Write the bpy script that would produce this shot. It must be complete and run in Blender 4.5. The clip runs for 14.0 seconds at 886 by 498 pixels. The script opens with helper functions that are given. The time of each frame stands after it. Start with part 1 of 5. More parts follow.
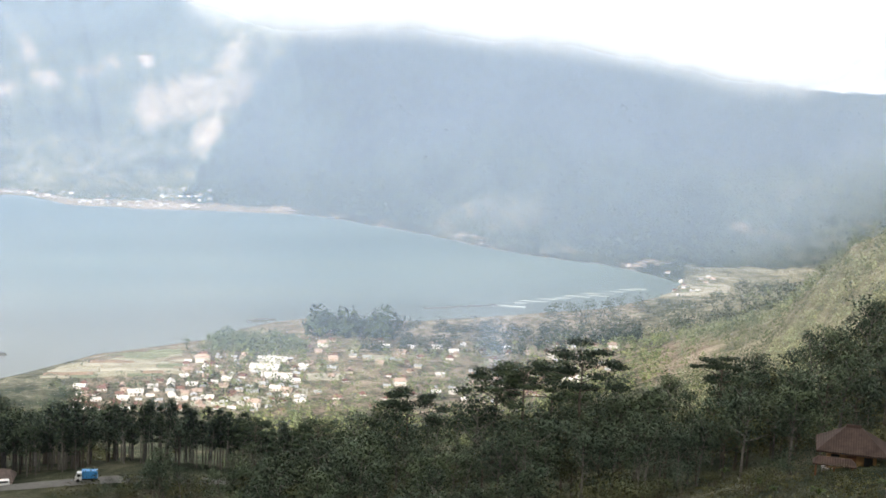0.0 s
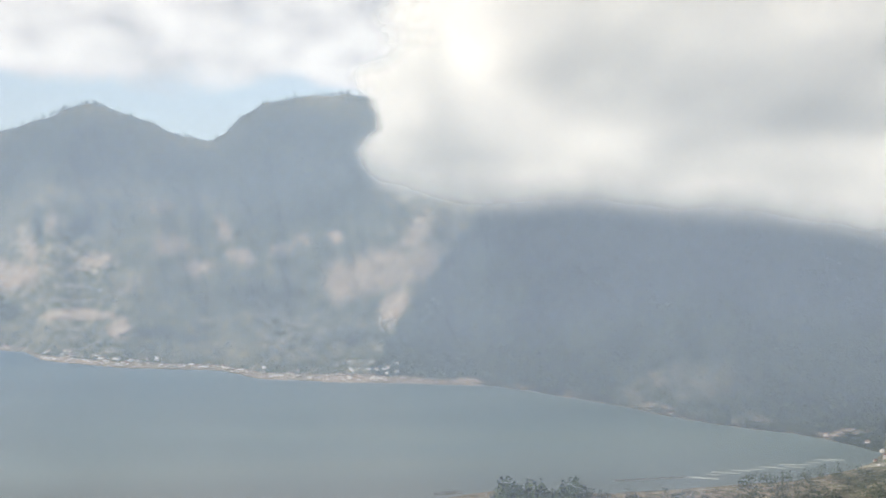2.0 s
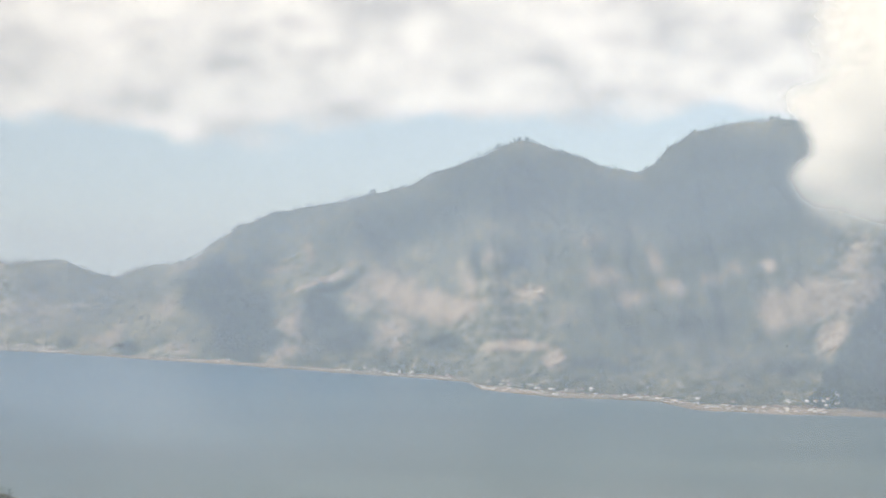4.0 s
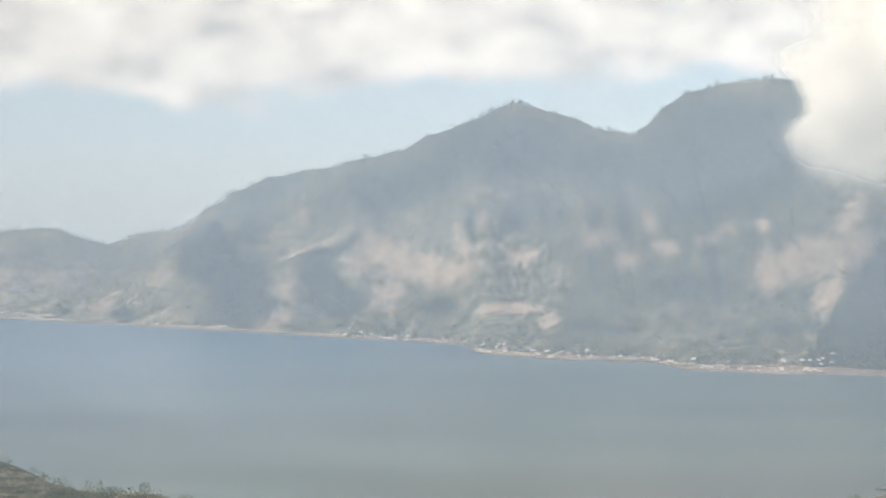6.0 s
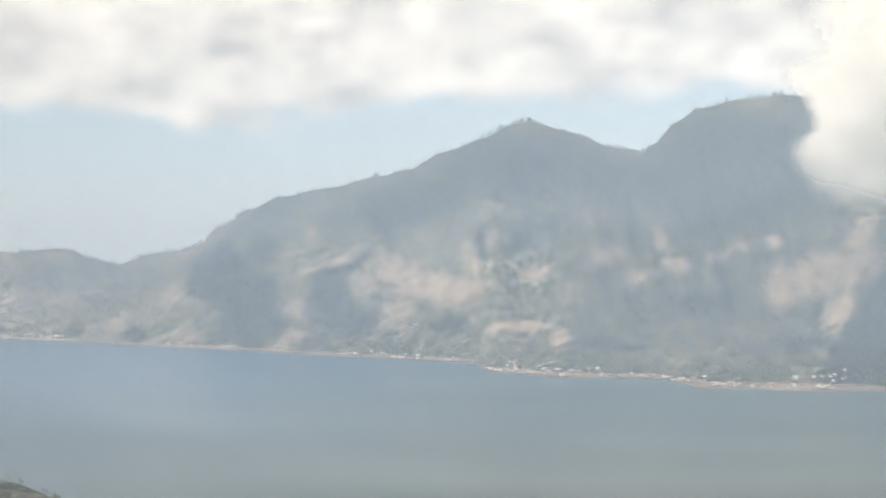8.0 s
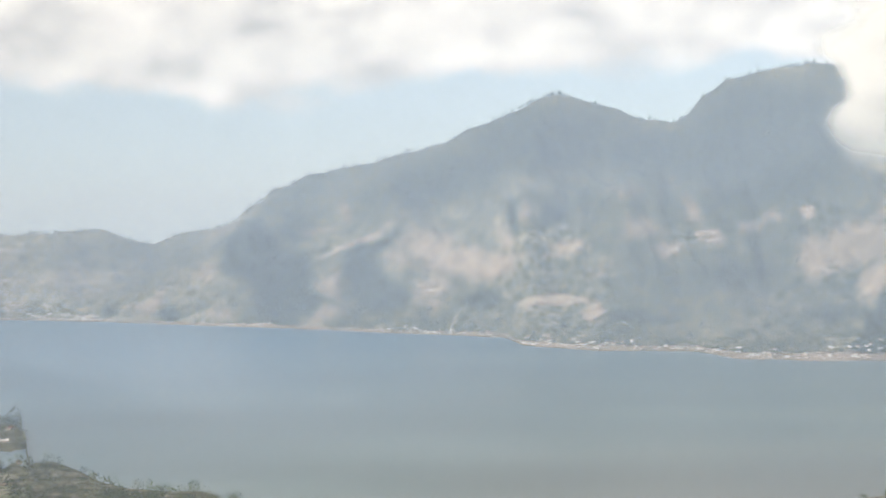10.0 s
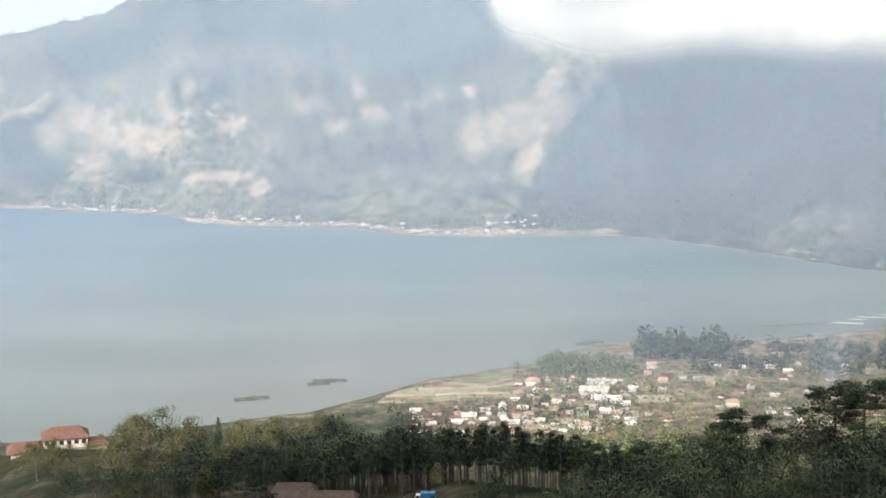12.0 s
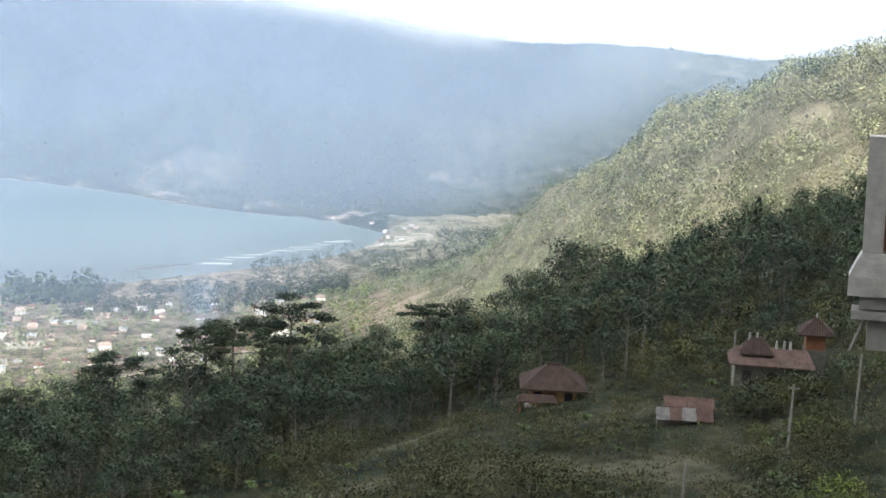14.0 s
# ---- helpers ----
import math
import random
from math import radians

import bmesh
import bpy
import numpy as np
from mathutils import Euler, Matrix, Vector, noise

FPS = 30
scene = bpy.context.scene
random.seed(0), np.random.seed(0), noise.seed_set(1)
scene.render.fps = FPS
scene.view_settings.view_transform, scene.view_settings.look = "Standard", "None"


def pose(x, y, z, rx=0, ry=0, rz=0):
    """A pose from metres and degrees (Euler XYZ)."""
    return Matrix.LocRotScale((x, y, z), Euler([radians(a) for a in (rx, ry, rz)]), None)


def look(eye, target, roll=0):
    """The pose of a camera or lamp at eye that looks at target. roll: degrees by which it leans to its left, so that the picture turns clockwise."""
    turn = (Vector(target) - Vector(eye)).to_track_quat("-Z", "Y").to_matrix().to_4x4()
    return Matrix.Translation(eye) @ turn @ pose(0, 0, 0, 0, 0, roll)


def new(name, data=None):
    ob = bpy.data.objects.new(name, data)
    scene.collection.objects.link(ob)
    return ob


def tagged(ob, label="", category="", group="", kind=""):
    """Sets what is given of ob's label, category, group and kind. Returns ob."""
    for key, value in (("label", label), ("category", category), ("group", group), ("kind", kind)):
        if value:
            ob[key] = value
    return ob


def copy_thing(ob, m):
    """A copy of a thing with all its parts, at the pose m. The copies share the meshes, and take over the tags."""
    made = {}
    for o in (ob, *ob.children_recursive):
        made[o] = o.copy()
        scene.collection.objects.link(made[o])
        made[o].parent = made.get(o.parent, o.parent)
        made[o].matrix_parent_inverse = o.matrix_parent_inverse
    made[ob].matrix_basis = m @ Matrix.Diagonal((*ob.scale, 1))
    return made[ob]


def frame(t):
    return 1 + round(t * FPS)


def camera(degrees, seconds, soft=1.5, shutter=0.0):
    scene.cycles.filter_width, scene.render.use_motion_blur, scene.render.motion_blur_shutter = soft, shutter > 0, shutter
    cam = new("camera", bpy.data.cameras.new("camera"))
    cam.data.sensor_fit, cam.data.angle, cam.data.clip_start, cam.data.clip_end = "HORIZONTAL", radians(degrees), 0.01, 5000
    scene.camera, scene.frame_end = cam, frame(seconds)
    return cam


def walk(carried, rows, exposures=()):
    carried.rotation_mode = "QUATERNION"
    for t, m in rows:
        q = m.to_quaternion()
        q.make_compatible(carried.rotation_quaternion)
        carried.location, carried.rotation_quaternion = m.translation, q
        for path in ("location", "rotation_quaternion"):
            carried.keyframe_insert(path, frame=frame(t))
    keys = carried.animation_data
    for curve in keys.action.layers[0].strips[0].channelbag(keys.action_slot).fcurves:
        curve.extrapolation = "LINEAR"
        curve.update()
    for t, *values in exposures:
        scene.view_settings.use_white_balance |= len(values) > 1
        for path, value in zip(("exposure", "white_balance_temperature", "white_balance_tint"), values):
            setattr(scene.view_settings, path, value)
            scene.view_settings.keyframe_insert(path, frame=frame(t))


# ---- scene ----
# ---- camera ----
EYE = Vector((0.0, 0.0, 340.0))
LAKE = 30.0                      # level of the water
DROP = EYE.z - LAKE
cam = camera(34.82, 14.0, soft=1.6)
# seconds, turn to the right from +y, tilt up, lean, in degrees
TURNS = [
    (0.0, 17.69, -8.29, 2.94), (0.5, 19.03, -6.93, 3.03), (1.0, 16.17, -4.29, 1.79), (1.5, 12.83, -1.42, 1.41),
    (2.0, 9.92, -1.66, 1.31), (2.3, 7.55, -1.36, 0.95), (2.5, 4.51, -0.24, 0.70), (2.8, 2.19, -0.36, 0.60),
    (3.0, -0.01, -0.26, 0.49), (3.5, -5.78, -0.10, -0.43), (4.0, -7.43, -0.59, -0.25), (4.2, -8.07, -0.96, -0.31),
    (6.3, -7.15, -2.29, -0.98), (6.5, -7.14, -2.43, -1.00), (7.0, -7.36, -1.53, -0.94), (7.5, -7.52, -1.22, -1.14),
    (9.8, -8.44, -2.25, -2.00), (10.0, -8.96, -2.28, -2.14), (10.5, -9.79, -2.25, -2.07), (11.0, -15.50, -2.20, -3.16),
    (11.5, -15.28, -4.88, -2.95), (11.8, -4.80, -6.40, -1.50), (12.0, 4.42, -7.63, -0.85), (12.2, 13.30, -8.68, -0.10),
    (12.3, 15.37, -8.88, 0.10), (12.5, 17.95, -10.26, 0.56), (13.0, 21.76, -11.25, 1.55), (13.3, 25.69, -10.80, 2.87),
    (13.5, 27.67, -10.04, 2.94), (14.0, 29.83, -9.59, 2.55),
]


def bearing(az, el, dist=1000.0):
    a, e = radians(az), radians(el)
    return Vector((math.sin(a) * math.cos(e), math.cos(a) * math.cos(e), math.sin(e))) * dist


walk(cam, [(t, look(EYE, EYE + bearing(yaw, tilt), lean)) for t, yaw, tilt, lean in TURNS],
     exposures=[(0.0, 1.1, 6500, 10), (0.55, 0.68, 6450, 10), (1.3, 0.34, 6550, 10), (3.0, 0.25, 6850, 10), (7.5, 0.32, 7000, 10), (11.0, 0.46, 6850, 10),
                (11.6, 0.7, 6650, 10), (12.0, 0.82, 6800, 10), (12.5, 1.3, 6700, 10), (13.1, 1.45, 6550, 10), (13.6, 1.38, 6250, 10), (14.0, 1.24, 6000, 10)])

# ---- light ----
SUN_AZ, SUN_EL = -148.0, 23.0
world = bpy.data.worlds.new("sky")
scene.world = world
world.use_nodes = True
scene.cycles.transparent_max_bounces = 32


def make_sky():
    nt = world.node_tree
    nt.nodes.clear()
    n, l = nt.nodes.new, nt.links.new
    out, bg, sky = n("ShaderNodeOutputWorld"), n("ShaderNodeBackground"), n("ShaderNodeTexSky")
    sky.sky_type, sky.sun_disc = "NISHITA", False
    sky.sun_elevation, sky.sun_rotation = radians(SUN_EL), radians(SUN_AZ)
    sky.altitude, sky.dust_density, sky.ozone_density = 1400, 1.2, 3.0
    tc, mp, z = n("ShaderNodeTexCoord"), n("ShaderNodeMapping"), n("ShaderNodeSeparateXYZ")
    l(tc.outputs["Generated"], mp.inputs["Vector"])
    mp.inputs["Scale"].default_value = (1, 1, 1.9)
    l(tc.outputs["Generated"], z.inputs[0])
    big, small = n("ShaderNodeTexNoise"), n("ShaderNodeTexNoise")
    for tex, scale, det in ((big, 6.0, 8.0), (small, 15.0, 7.0)):
        tex.inputs["Scale"].default_value, tex.inputs["Detail"].default_value = scale, det
        tex.inputs["Roughness"].default_value = 0.55
        l(mp.outputs[0], tex.inputs["Vector"])
    # more cloud higher up
    up = n("ShaderNodeMapRange")
    up.inputs["From Min"].default_value, up.inputs["From Max"].default_value = 0.055, 0.105
    up.inputs["To Min"].default_value, up.inputs["To Max"].default_value = -0.20, 0.24
    l(z.outputs["Z"], up.inputs["Value"])
    add = n("ShaderNodeMath")
    l(big.outputs["Fac"], add.inputs[0])
    l(up.outputs[0], add.inputs[1])
    bank = n("ShaderNodeMapRange")
    bank.interpolation_type = "SMOOTHSTEP"
    bank.inputs["From Min"].default_value, bank.inputs["From Max"].default_value = 0.06, 0.24
    l(z.outputs["X"], bank.inputs["Value"])
    more = n("ShaderNodeMath")
    more.operation = "MULTIPLY_ADD"
    more.inputs[1].default_value = 0.3
    l(bank.outputs[0], more.inputs[0])
    l(add.outputs[0], more.inputs[2])
    edge = n("ShaderNodeMapRange")
    edge.interpolation_type = "SMOOTHSTEP"
    edge.inputs["From Min"].default_value, edge.inputs["From Max"].default_value = 0.44, 0.62
    l(more.outputs[0], edge.inputs["Value"])
    shade = n("ShaderNodeValToRGB")
    shade.color_ramp.elements[0].position, shade.color_ramp.elements[0].color = 0.35, (5.9, 5.75, 5.6, 1)
    shade.color_ramp.elements[1].position, shade.color_ramp.elements[1].color = 0.62, (10.2, 9.75, 9.1, 1)
    l(small.outputs["Fac"], shade.inputs[0])
    mix = n("ShaderNodeMix")
    mix.data_type = "RGBA"
    l(edge.outputs[0], mix.inputs["Factor"])
    veil = n("ShaderNodeMix")  # thin high veil
    veil.data_type = "RGBA"
    veil.inputs["Factor"].default_value = 0.6
    veil.inputs["B"].default_value = (6.3, 6.9, 7.3, 1)
    l(sky.outputs[0], veil.inputs["A"])
    l(veil.outputs["Result"], mix.inputs["A"])
    thick = n("ShaderNodeMix")
    thick.data_type, thick.blend_type = "RGBA", "MULTIPLY"
    thick.inputs["B"].default_value = (0.70, 0.71, 0.72, 1)
    l(bank.outputs[0], thick.inputs["Factor"])
    l(shade.outputs[0], thick.inputs["A"])
    l(thick.outputs["Result"], mix.inputs["B"])
    l(mix.outputs["Result"], bg.inputs["Color"])
    bg.inputs["Strength"].default_value = 0.11
    l(bg.outputs[0], out.inputs[0])


make_sky()
sun_data = bpy.data.lights.new("sun", "SUN")
sun_data.energy, sun_data.angle, sun_data.color = 4.6, radians(0.6), (1.0, 0.93, 0.82)
sun = new("sun", sun_data)
sun.matrix_world = look(bearing(SUN_AZ, SUN_EL, 900) + EYE, EYE)

# ---- materials ----


def material(name):
    m = bpy.data.materials.new(name)
    m.use_nodes = True
    nt = m.node_tree
    b = nt.nodes["Principled BSDF"]
    return m, nt, b


def noise_node(nt, scale, detail=5.0, rough=0.6, coord="Object"):
    tc, tex = nt.nodes.new("ShaderNodeTexCoord"), nt.nodes.new("ShaderNodeTexNoise")
    tex.inputs["Scale"].default_value, tex.inputs["Detail"].default_value = scale, detail
    tex.inputs["Roughness"].default_value = rough
    nt.links.new(tc.outputs[coord], tex.inputs["Vector"])
    return tex.outputs["Fac"]


def ramp(nt, fac, *stops):
    r = nt.nodes.new("ShaderNodeValToRGB")
    while len(r.color_ramp.elements) < len(stops):
        r.color_ramp.elements.new(0.5)
    for e, (p, c) in zip(r.color_ramp.elements, stops):
        e.position, e.color = p, (*c, 1)
    nt.links.new(fac, r.inputs[0])
    return r.outputs[0]


def blend(nt, fac, a, b, mode="MIX"):
    m = nt.nodes.new("ShaderNodeMix")
    m.data_type, m.blend_type = "RGBA", mode
    for sock, v in ((m.inputs["Factor"], fac), (m.inputs["A"], a), (m.inputs["B"], b)):
        if isinstance(v, (int, float)):
            sock.default_value = v
        elif isinstance(v, tuple):
            sock.default_value = (*v, 1)
        else:
            nt.links.new(v, sock)
    return m.outputs["Result"]


def span(nt, v, a, b, c=0.0, d=1.0):
    m = nt.nodes.new("ShaderNodeMapRange")
    m.interpolation_type = "SMOOTHSTEP"
    for k, x in (("From Min", a), ("From Max", b), ("To Min", c), ("To Max", d)):
        m.inputs[k].default_value = x
    nt.links.new(v, m.inputs["Value"])
    return m.outputs[0]


def calc(nt, op, a, b):
    m = nt.nodes.new("ShaderNodeMath")
    m.operation = op
    for sock, v in zip(m.inputs, (a, b)):
        if isinstance(v, (int, float)):
            sock.default_value = v
        else:
            nt.links.new(v, sock)
    return m.outputs[0]


def relief(nt, b, height, strength, dist):
    bump = nt.nodes.new("ShaderNodeBump")
    bump.inputs["Strength"].default_value, bump.inputs["Distance"].default_value = strength, dist
    nt.links.new(height, bump.inputs["Height"])
    nt.links.new(bump.outputs[0], b.inputs["Normal"])


def attribute(nt, name):
    a = nt.nodes.new("ShaderNodeAttribute")
    a.attribute_name = name
    return a


def make_ground():
    m, nt, b = material("hillside")
    cover = nt.nodes.new("ShaderNodeSeparateColor")
    nt.links.new(attribute(nt, "cover").outputs["Color"], cover.inputs[0])
    big, mid, fine = noise_node(nt, 0.006, 6), noise_node(nt, 0.035, 6, 0.7), noise_node(nt, 0.35, 4)
    tc, mp, slope = nt.nodes.new("ShaderNodeTexCoord"), nt.nodes.new("ShaderNodeMapping"), nt.nodes.new("ShaderNodeTexNoise")
    mp.inputs["Scale"].default_value = (1.0, 0.65, 0.8)
    nt.links.new(tc.outputs["Object"], mp.inputs[0])
    nt.links.new(mp.outputs[0], slope.inputs["Vector"])
    slope.inputs["Scale"].default_value, slope.inputs["Detail"].default_value, slope.inputs["Roughness"].default_value = 0.045, 10, 0.8
    patchy = slope.outputs["Fac"]
    wood = ramp(nt, patchy, (0.36, (0.012, 0.022, 0.014)), (0.5, (0.045, 0.06, 0.034)), (0.66, (0.14, 0.138, 0.088)))
    grass = ramp(nt, mid, (0.25, (0.09, 0.10, 0.055)), (0.5, (0.27, 0.25, 0.17)), (0.72, (0.52, 0.46, 0.33)))
    bare = ramp(nt, mid, (0.25, (0.2, 0.145, 0.11)), (0.5, (0.41, 0.32, 0.245)), (0.75, (0.54, 0.445, 0.355)))
    # dark cover: forest colour, used for shaded faces of the far slopes as well
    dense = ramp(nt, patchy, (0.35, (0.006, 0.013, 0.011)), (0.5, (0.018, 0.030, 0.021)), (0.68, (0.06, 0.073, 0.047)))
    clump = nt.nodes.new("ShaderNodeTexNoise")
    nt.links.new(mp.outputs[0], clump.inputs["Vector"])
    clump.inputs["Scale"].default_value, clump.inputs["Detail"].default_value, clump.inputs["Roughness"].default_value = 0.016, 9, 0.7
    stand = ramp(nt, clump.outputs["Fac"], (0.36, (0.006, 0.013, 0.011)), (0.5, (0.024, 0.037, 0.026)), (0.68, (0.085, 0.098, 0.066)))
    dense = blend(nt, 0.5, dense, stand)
    crumb = nt.nodes.new("ShaderNodeTexNoise")
    nt.links.new(mp.outputs[0], crumb.inputs["Vector"])
    crumb.inputs["Scale"].default_value, crumb.inputs["Detail"].default_value, crumb.inputs["Roughness"].default_value = 0.1, 8, 0.75
    g = span(nt, calc(nt, "ADD", cover.outputs[1], calc(nt, "MULTIPLY", calc(nt, "SUBTRACT", mid, 0.5), 1.1)), 0.15, 0.85)
    r = span(nt, calc(nt, "ADD", cover.outputs[0], calc(nt, "MULTIPLY", calc(nt, "SUBTRACT", crumb.outputs["Fac"], 0.5), 2.2)), 0.3, 0.9, 0.0, 0.9)
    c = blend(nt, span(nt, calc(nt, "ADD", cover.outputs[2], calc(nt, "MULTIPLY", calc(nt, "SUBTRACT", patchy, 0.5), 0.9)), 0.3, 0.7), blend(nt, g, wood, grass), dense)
    c = blend(nt, r, c, bare)
    c = blend(nt, span(nt, big, 0.4, 0.65, 0.0, 0.3), c, (0.03, 0.045, 0.025))
    c = blend(nt, 0.35, c, ramp(nt, fine, (0.3, (0.5, 0.5, 0.5)), (0.7, (1, 1, 1))), "MULTIPLY")
    nt.links.new(c, b.inputs["Base Color"])
    b.inputs["Roughness"].default_value = 0.95
    b.inputs["Specular IOR Level"].default_value = 0.1
    relief(nt, b, patchy, 0.9, 11.0)
    return m


def make_water():
    m, nt, b = material("lake_water")
    b.inputs["Roughness"].default_value = 0.32
    b.inputs["IOR"].default_value = 1.33
    tc, mp, tex = nt.nodes.new("ShaderNodeTexCoord"), nt.nodes.new("ShaderNodeMapping"), nt.nodes.new("ShaderNodeTexNoise")
    mp.inputs["Scale"].default_value = (0.0009, 0.0042, 1)
    mp.inputs["Rotation"].default_value = (0, 0, 0.25)
    nt.links.new(tc.outputs["Object"], mp.inputs[0])
    nt.links.new(mp.outputs[0], tex.inputs["Vector"])
    tex.inputs["Scale"].default_value, tex.inputs["Detail"].default_value = 1.0, 5
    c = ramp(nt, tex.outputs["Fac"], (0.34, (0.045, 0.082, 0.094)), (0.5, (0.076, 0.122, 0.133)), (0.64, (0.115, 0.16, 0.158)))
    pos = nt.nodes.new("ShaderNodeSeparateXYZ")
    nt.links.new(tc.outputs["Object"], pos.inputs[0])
    # bluer towards the far left
    far_blue = span(nt, calc(nt, "ADD", calc(nt, "SUBTRACT", pos.outputs["Y"], pos.outputs["X"]), calc(nt, "MULTIPLY", tex.outputs["Fac"], 900)), 1900, 4600, 0.0, 0.85)
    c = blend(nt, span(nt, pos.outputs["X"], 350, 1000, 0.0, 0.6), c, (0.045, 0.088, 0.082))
    # greyer towards the near shore: sky reflection put into the base colour
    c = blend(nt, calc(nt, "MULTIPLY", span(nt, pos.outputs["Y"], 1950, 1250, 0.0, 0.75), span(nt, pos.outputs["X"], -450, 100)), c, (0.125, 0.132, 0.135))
    c = blend(nt, far_blue, c, (0.012, 0.098, 0.195))
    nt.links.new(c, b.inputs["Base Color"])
    relief(nt, b, noise_node(nt, 0.25, 4), 0.22, 0.5)
    return m


def make_veil(name, colour, rough_scale, lo, hi):
    """Air or cloud: lit droplets, thinner where the density is low."""
    m = bpy.data.materials.new(name)
    m.use_nodes = True
    nt = m.node_tree
    nt.nodes.clear()
    n, l = nt.nodes.new, nt.links.new
    out, mix, clear = n("ShaderNodeOutputMaterial"), n("ShaderNodeMixShader"), n("ShaderNodeBsdfTransparent")
    body, dif, tra = n("ShaderNodeMixShader"), n("ShaderNodeBsdfDiffuse"), n("ShaderNodeBsdfTranslucent")
    dif.inputs["Color"].default_value = tra.inputs["Color"].default_value = (*colour, 1)
    body.inputs[0].default_value = 0.4
    if hi:  # cloud shading put into the colour as random grey
        tone = ramp(nt, noise_node(nt, 0.0021, 4, 0.5), (0.36, tuple(c * 0.74 for c in colour)), (0.58, colour))
        l(tone, dif.inputs["Color"])
        l(tone, tra.inputs["Color"])
    l(dif.outputs[0], body.inputs[1])
    l(tra.outputs[0], body.inputs[2])
    dens = attribute(nt, "thickness").outputs["Fac"]
    tex = noise_node(nt, rough_scale, 6, 0.55)
    if hi:
        alpha = span(nt, calc(nt, "ADD", dens, calc(nt, "MULTIPLY", calc(nt, "SUBTRACT", tex, 0.5), 0.45)), lo, hi)
    else:
        alpha = calc(nt, "MULTIPLY", dens, span(nt, tex, 0.2, 0.8, 1.0 - lo, 1.0 + lo))
    l(alpha, mix.inputs[0])
    l(clear.outputs[0], mix.inputs[1])
    l(body.outputs[0], mix.inputs[2])
    l(mix.outputs[0], out.inputs[0])
    return m


HILLSIDE, WATER = make_ground(), make_water()
HAZE = make_veil("haze", (0.418, 0.545, 0.75), 0.0016, 0.2, 0)
CLOUD = make_veil("cloud", (0.92, 0.90, 0.86), 0.006, 0.12, 0.9)

# ---- the land ----


def lattice(ix, iy, seed):
    h = (ix.astype(np.int64) * 374761393 + iy.astype(np.int64) * 668265263 + seed * 974711) & 0xFFFFFFFF
    h = ((h ^ (h >> 13)) * 1274126177) & 0xFFFFFFFF
    return ((h ^ (h >> 16)) & 0xFFFF) / 65535.0


def value_noise(x, y, seed=0):
    ix, iy = np.floor(x), np.floor(y)
    fx, fy = x - ix, y - iy
    fx, fy = fx * fx * (3 - 2 * fx), fy * fy * (3 - 2 * fy)
    a, b = lattice(ix, iy, seed), lattice(ix + 1, iy, seed)
    c, d = lattice(ix, iy + 1, seed), lattice(ix + 1, iy + 1, seed)
    return (a + (b - a) * fx) * (1 - fy) + (c + (d - c) * fx) * fy


def fbm(x, y, seed=0, octaves=5):
    """About -1 to 1."""
    t, amp = 0.0, 0.5
    for k in range(octaves):
        t = t + amp * (2 * value_noise(x * 2 ** k, y * 2 ** k, seed + k) - 1)
        amp *= 0.5
    return t


def ridged(x, y, seed=0, octaves=4):
    """0 in the gullies, 1 on the crests."""
    t, amp = 0.0, 0.55
    for k in range(octaves):
        t = t + amp * (1 - np.abs(2 * value_noise(x * 2 ** k, y * 2 ** k, seed + k) - 1))
        amp *= 0.5
    return t


def step(a, b, x):
    u = np.clip((x - a) / (b - a), 0, 1)
    return u * u * (3 - 2 * u)


# near shore and far shore: bearing, and degrees below the eye's level
NEAR_SHORE = [(-62, 6.6), (-33, 6.97), (-30.8, 7.62), (-26.1, 8.43), (-25.7, 8.8), (-25.6, 9.6), (-22.1, 11.2), (-18.9, 11.6), (-17.7, 12.1),
              (-17.2, 13.6), (-16, 14.6), (-8, 14.7), (-1.3, 14.2), (1.0, 13.7), (3.8, 13.0), (8.5, 12.3), (9.6, 11.9),
              (11, 11.6), (12.4, 11.37), (17, 11.32), (20.8, 10.85), (24.2, 10.4), (26.5, 9.77), (27.4, 9.3), (27.8, 4.0), (180, 4.0)]
FAR_SHORE = [(-62, 4.1), (-33, 3.95), (-26.5, 4.28), (-22.5, 4.6), (-19.3, 4.9), (-16.1, 5.17), (-10.6, 5.65), (-6.5, 5.97), (-5.9, 6.3),
             (-2.8, 6.6), (1, 6.7), (2.7, 7.04), (6, 7.14), (11.7, 7.14), (13.9, 7.35), (17.3, 7.76), (19.3, 8.13),
             (21.4, 8.36), (24, 8.48), (26, 8.76), (27.5, 9.05), (31, 9.2), (45, 9.0), (70, 8.5)]
RIDGE_RISE = [(-62, -1.1), (-33, -0.95), (-31, -1.4), (-30.1, -1.3), (-29.2, -1.45), (-27.7, -0.97), (-25.6, -1.0), (-22.4, -1.11),
              (-20.5, -1.72), (-19.5, -1.36), (-17.6, -1.0), (-15.7, 0.3), (-13.4, 0.93), (-10.5, 1.45), (-8.8, 1.85), (-7.2, 2.62),
              (-5.0, 3.5), (-4.2, 3.6), (-3.4, 3.5), (-2.2, 3.03), (-0.8, 2.55), (0.5, 2.4), (1.1, 2.75), (1.7, 3.5), (2.6, 4.0), (5.8, 4.5), (9, 4.2), (15, 2.4), (20, 1.1),
              (23, 0.6), (25.4, 0.15), (27.5, -0.45), (29.9, -0.95), (33, -1.2), (38.4, -1.15), (41.5, -1.4), (52, -1.0), (70, -1.0)]
RIDGE_DIST = [(-62, 4880), (-33, 4880), (-27, 4820), (-20, 4600), (-15, 4250), (-4.6, 4000), (5, 3850), (12, 3750), (20, 3500), (28, 3400), (42, 3200), (70, 3100)]

PROFILES = {}


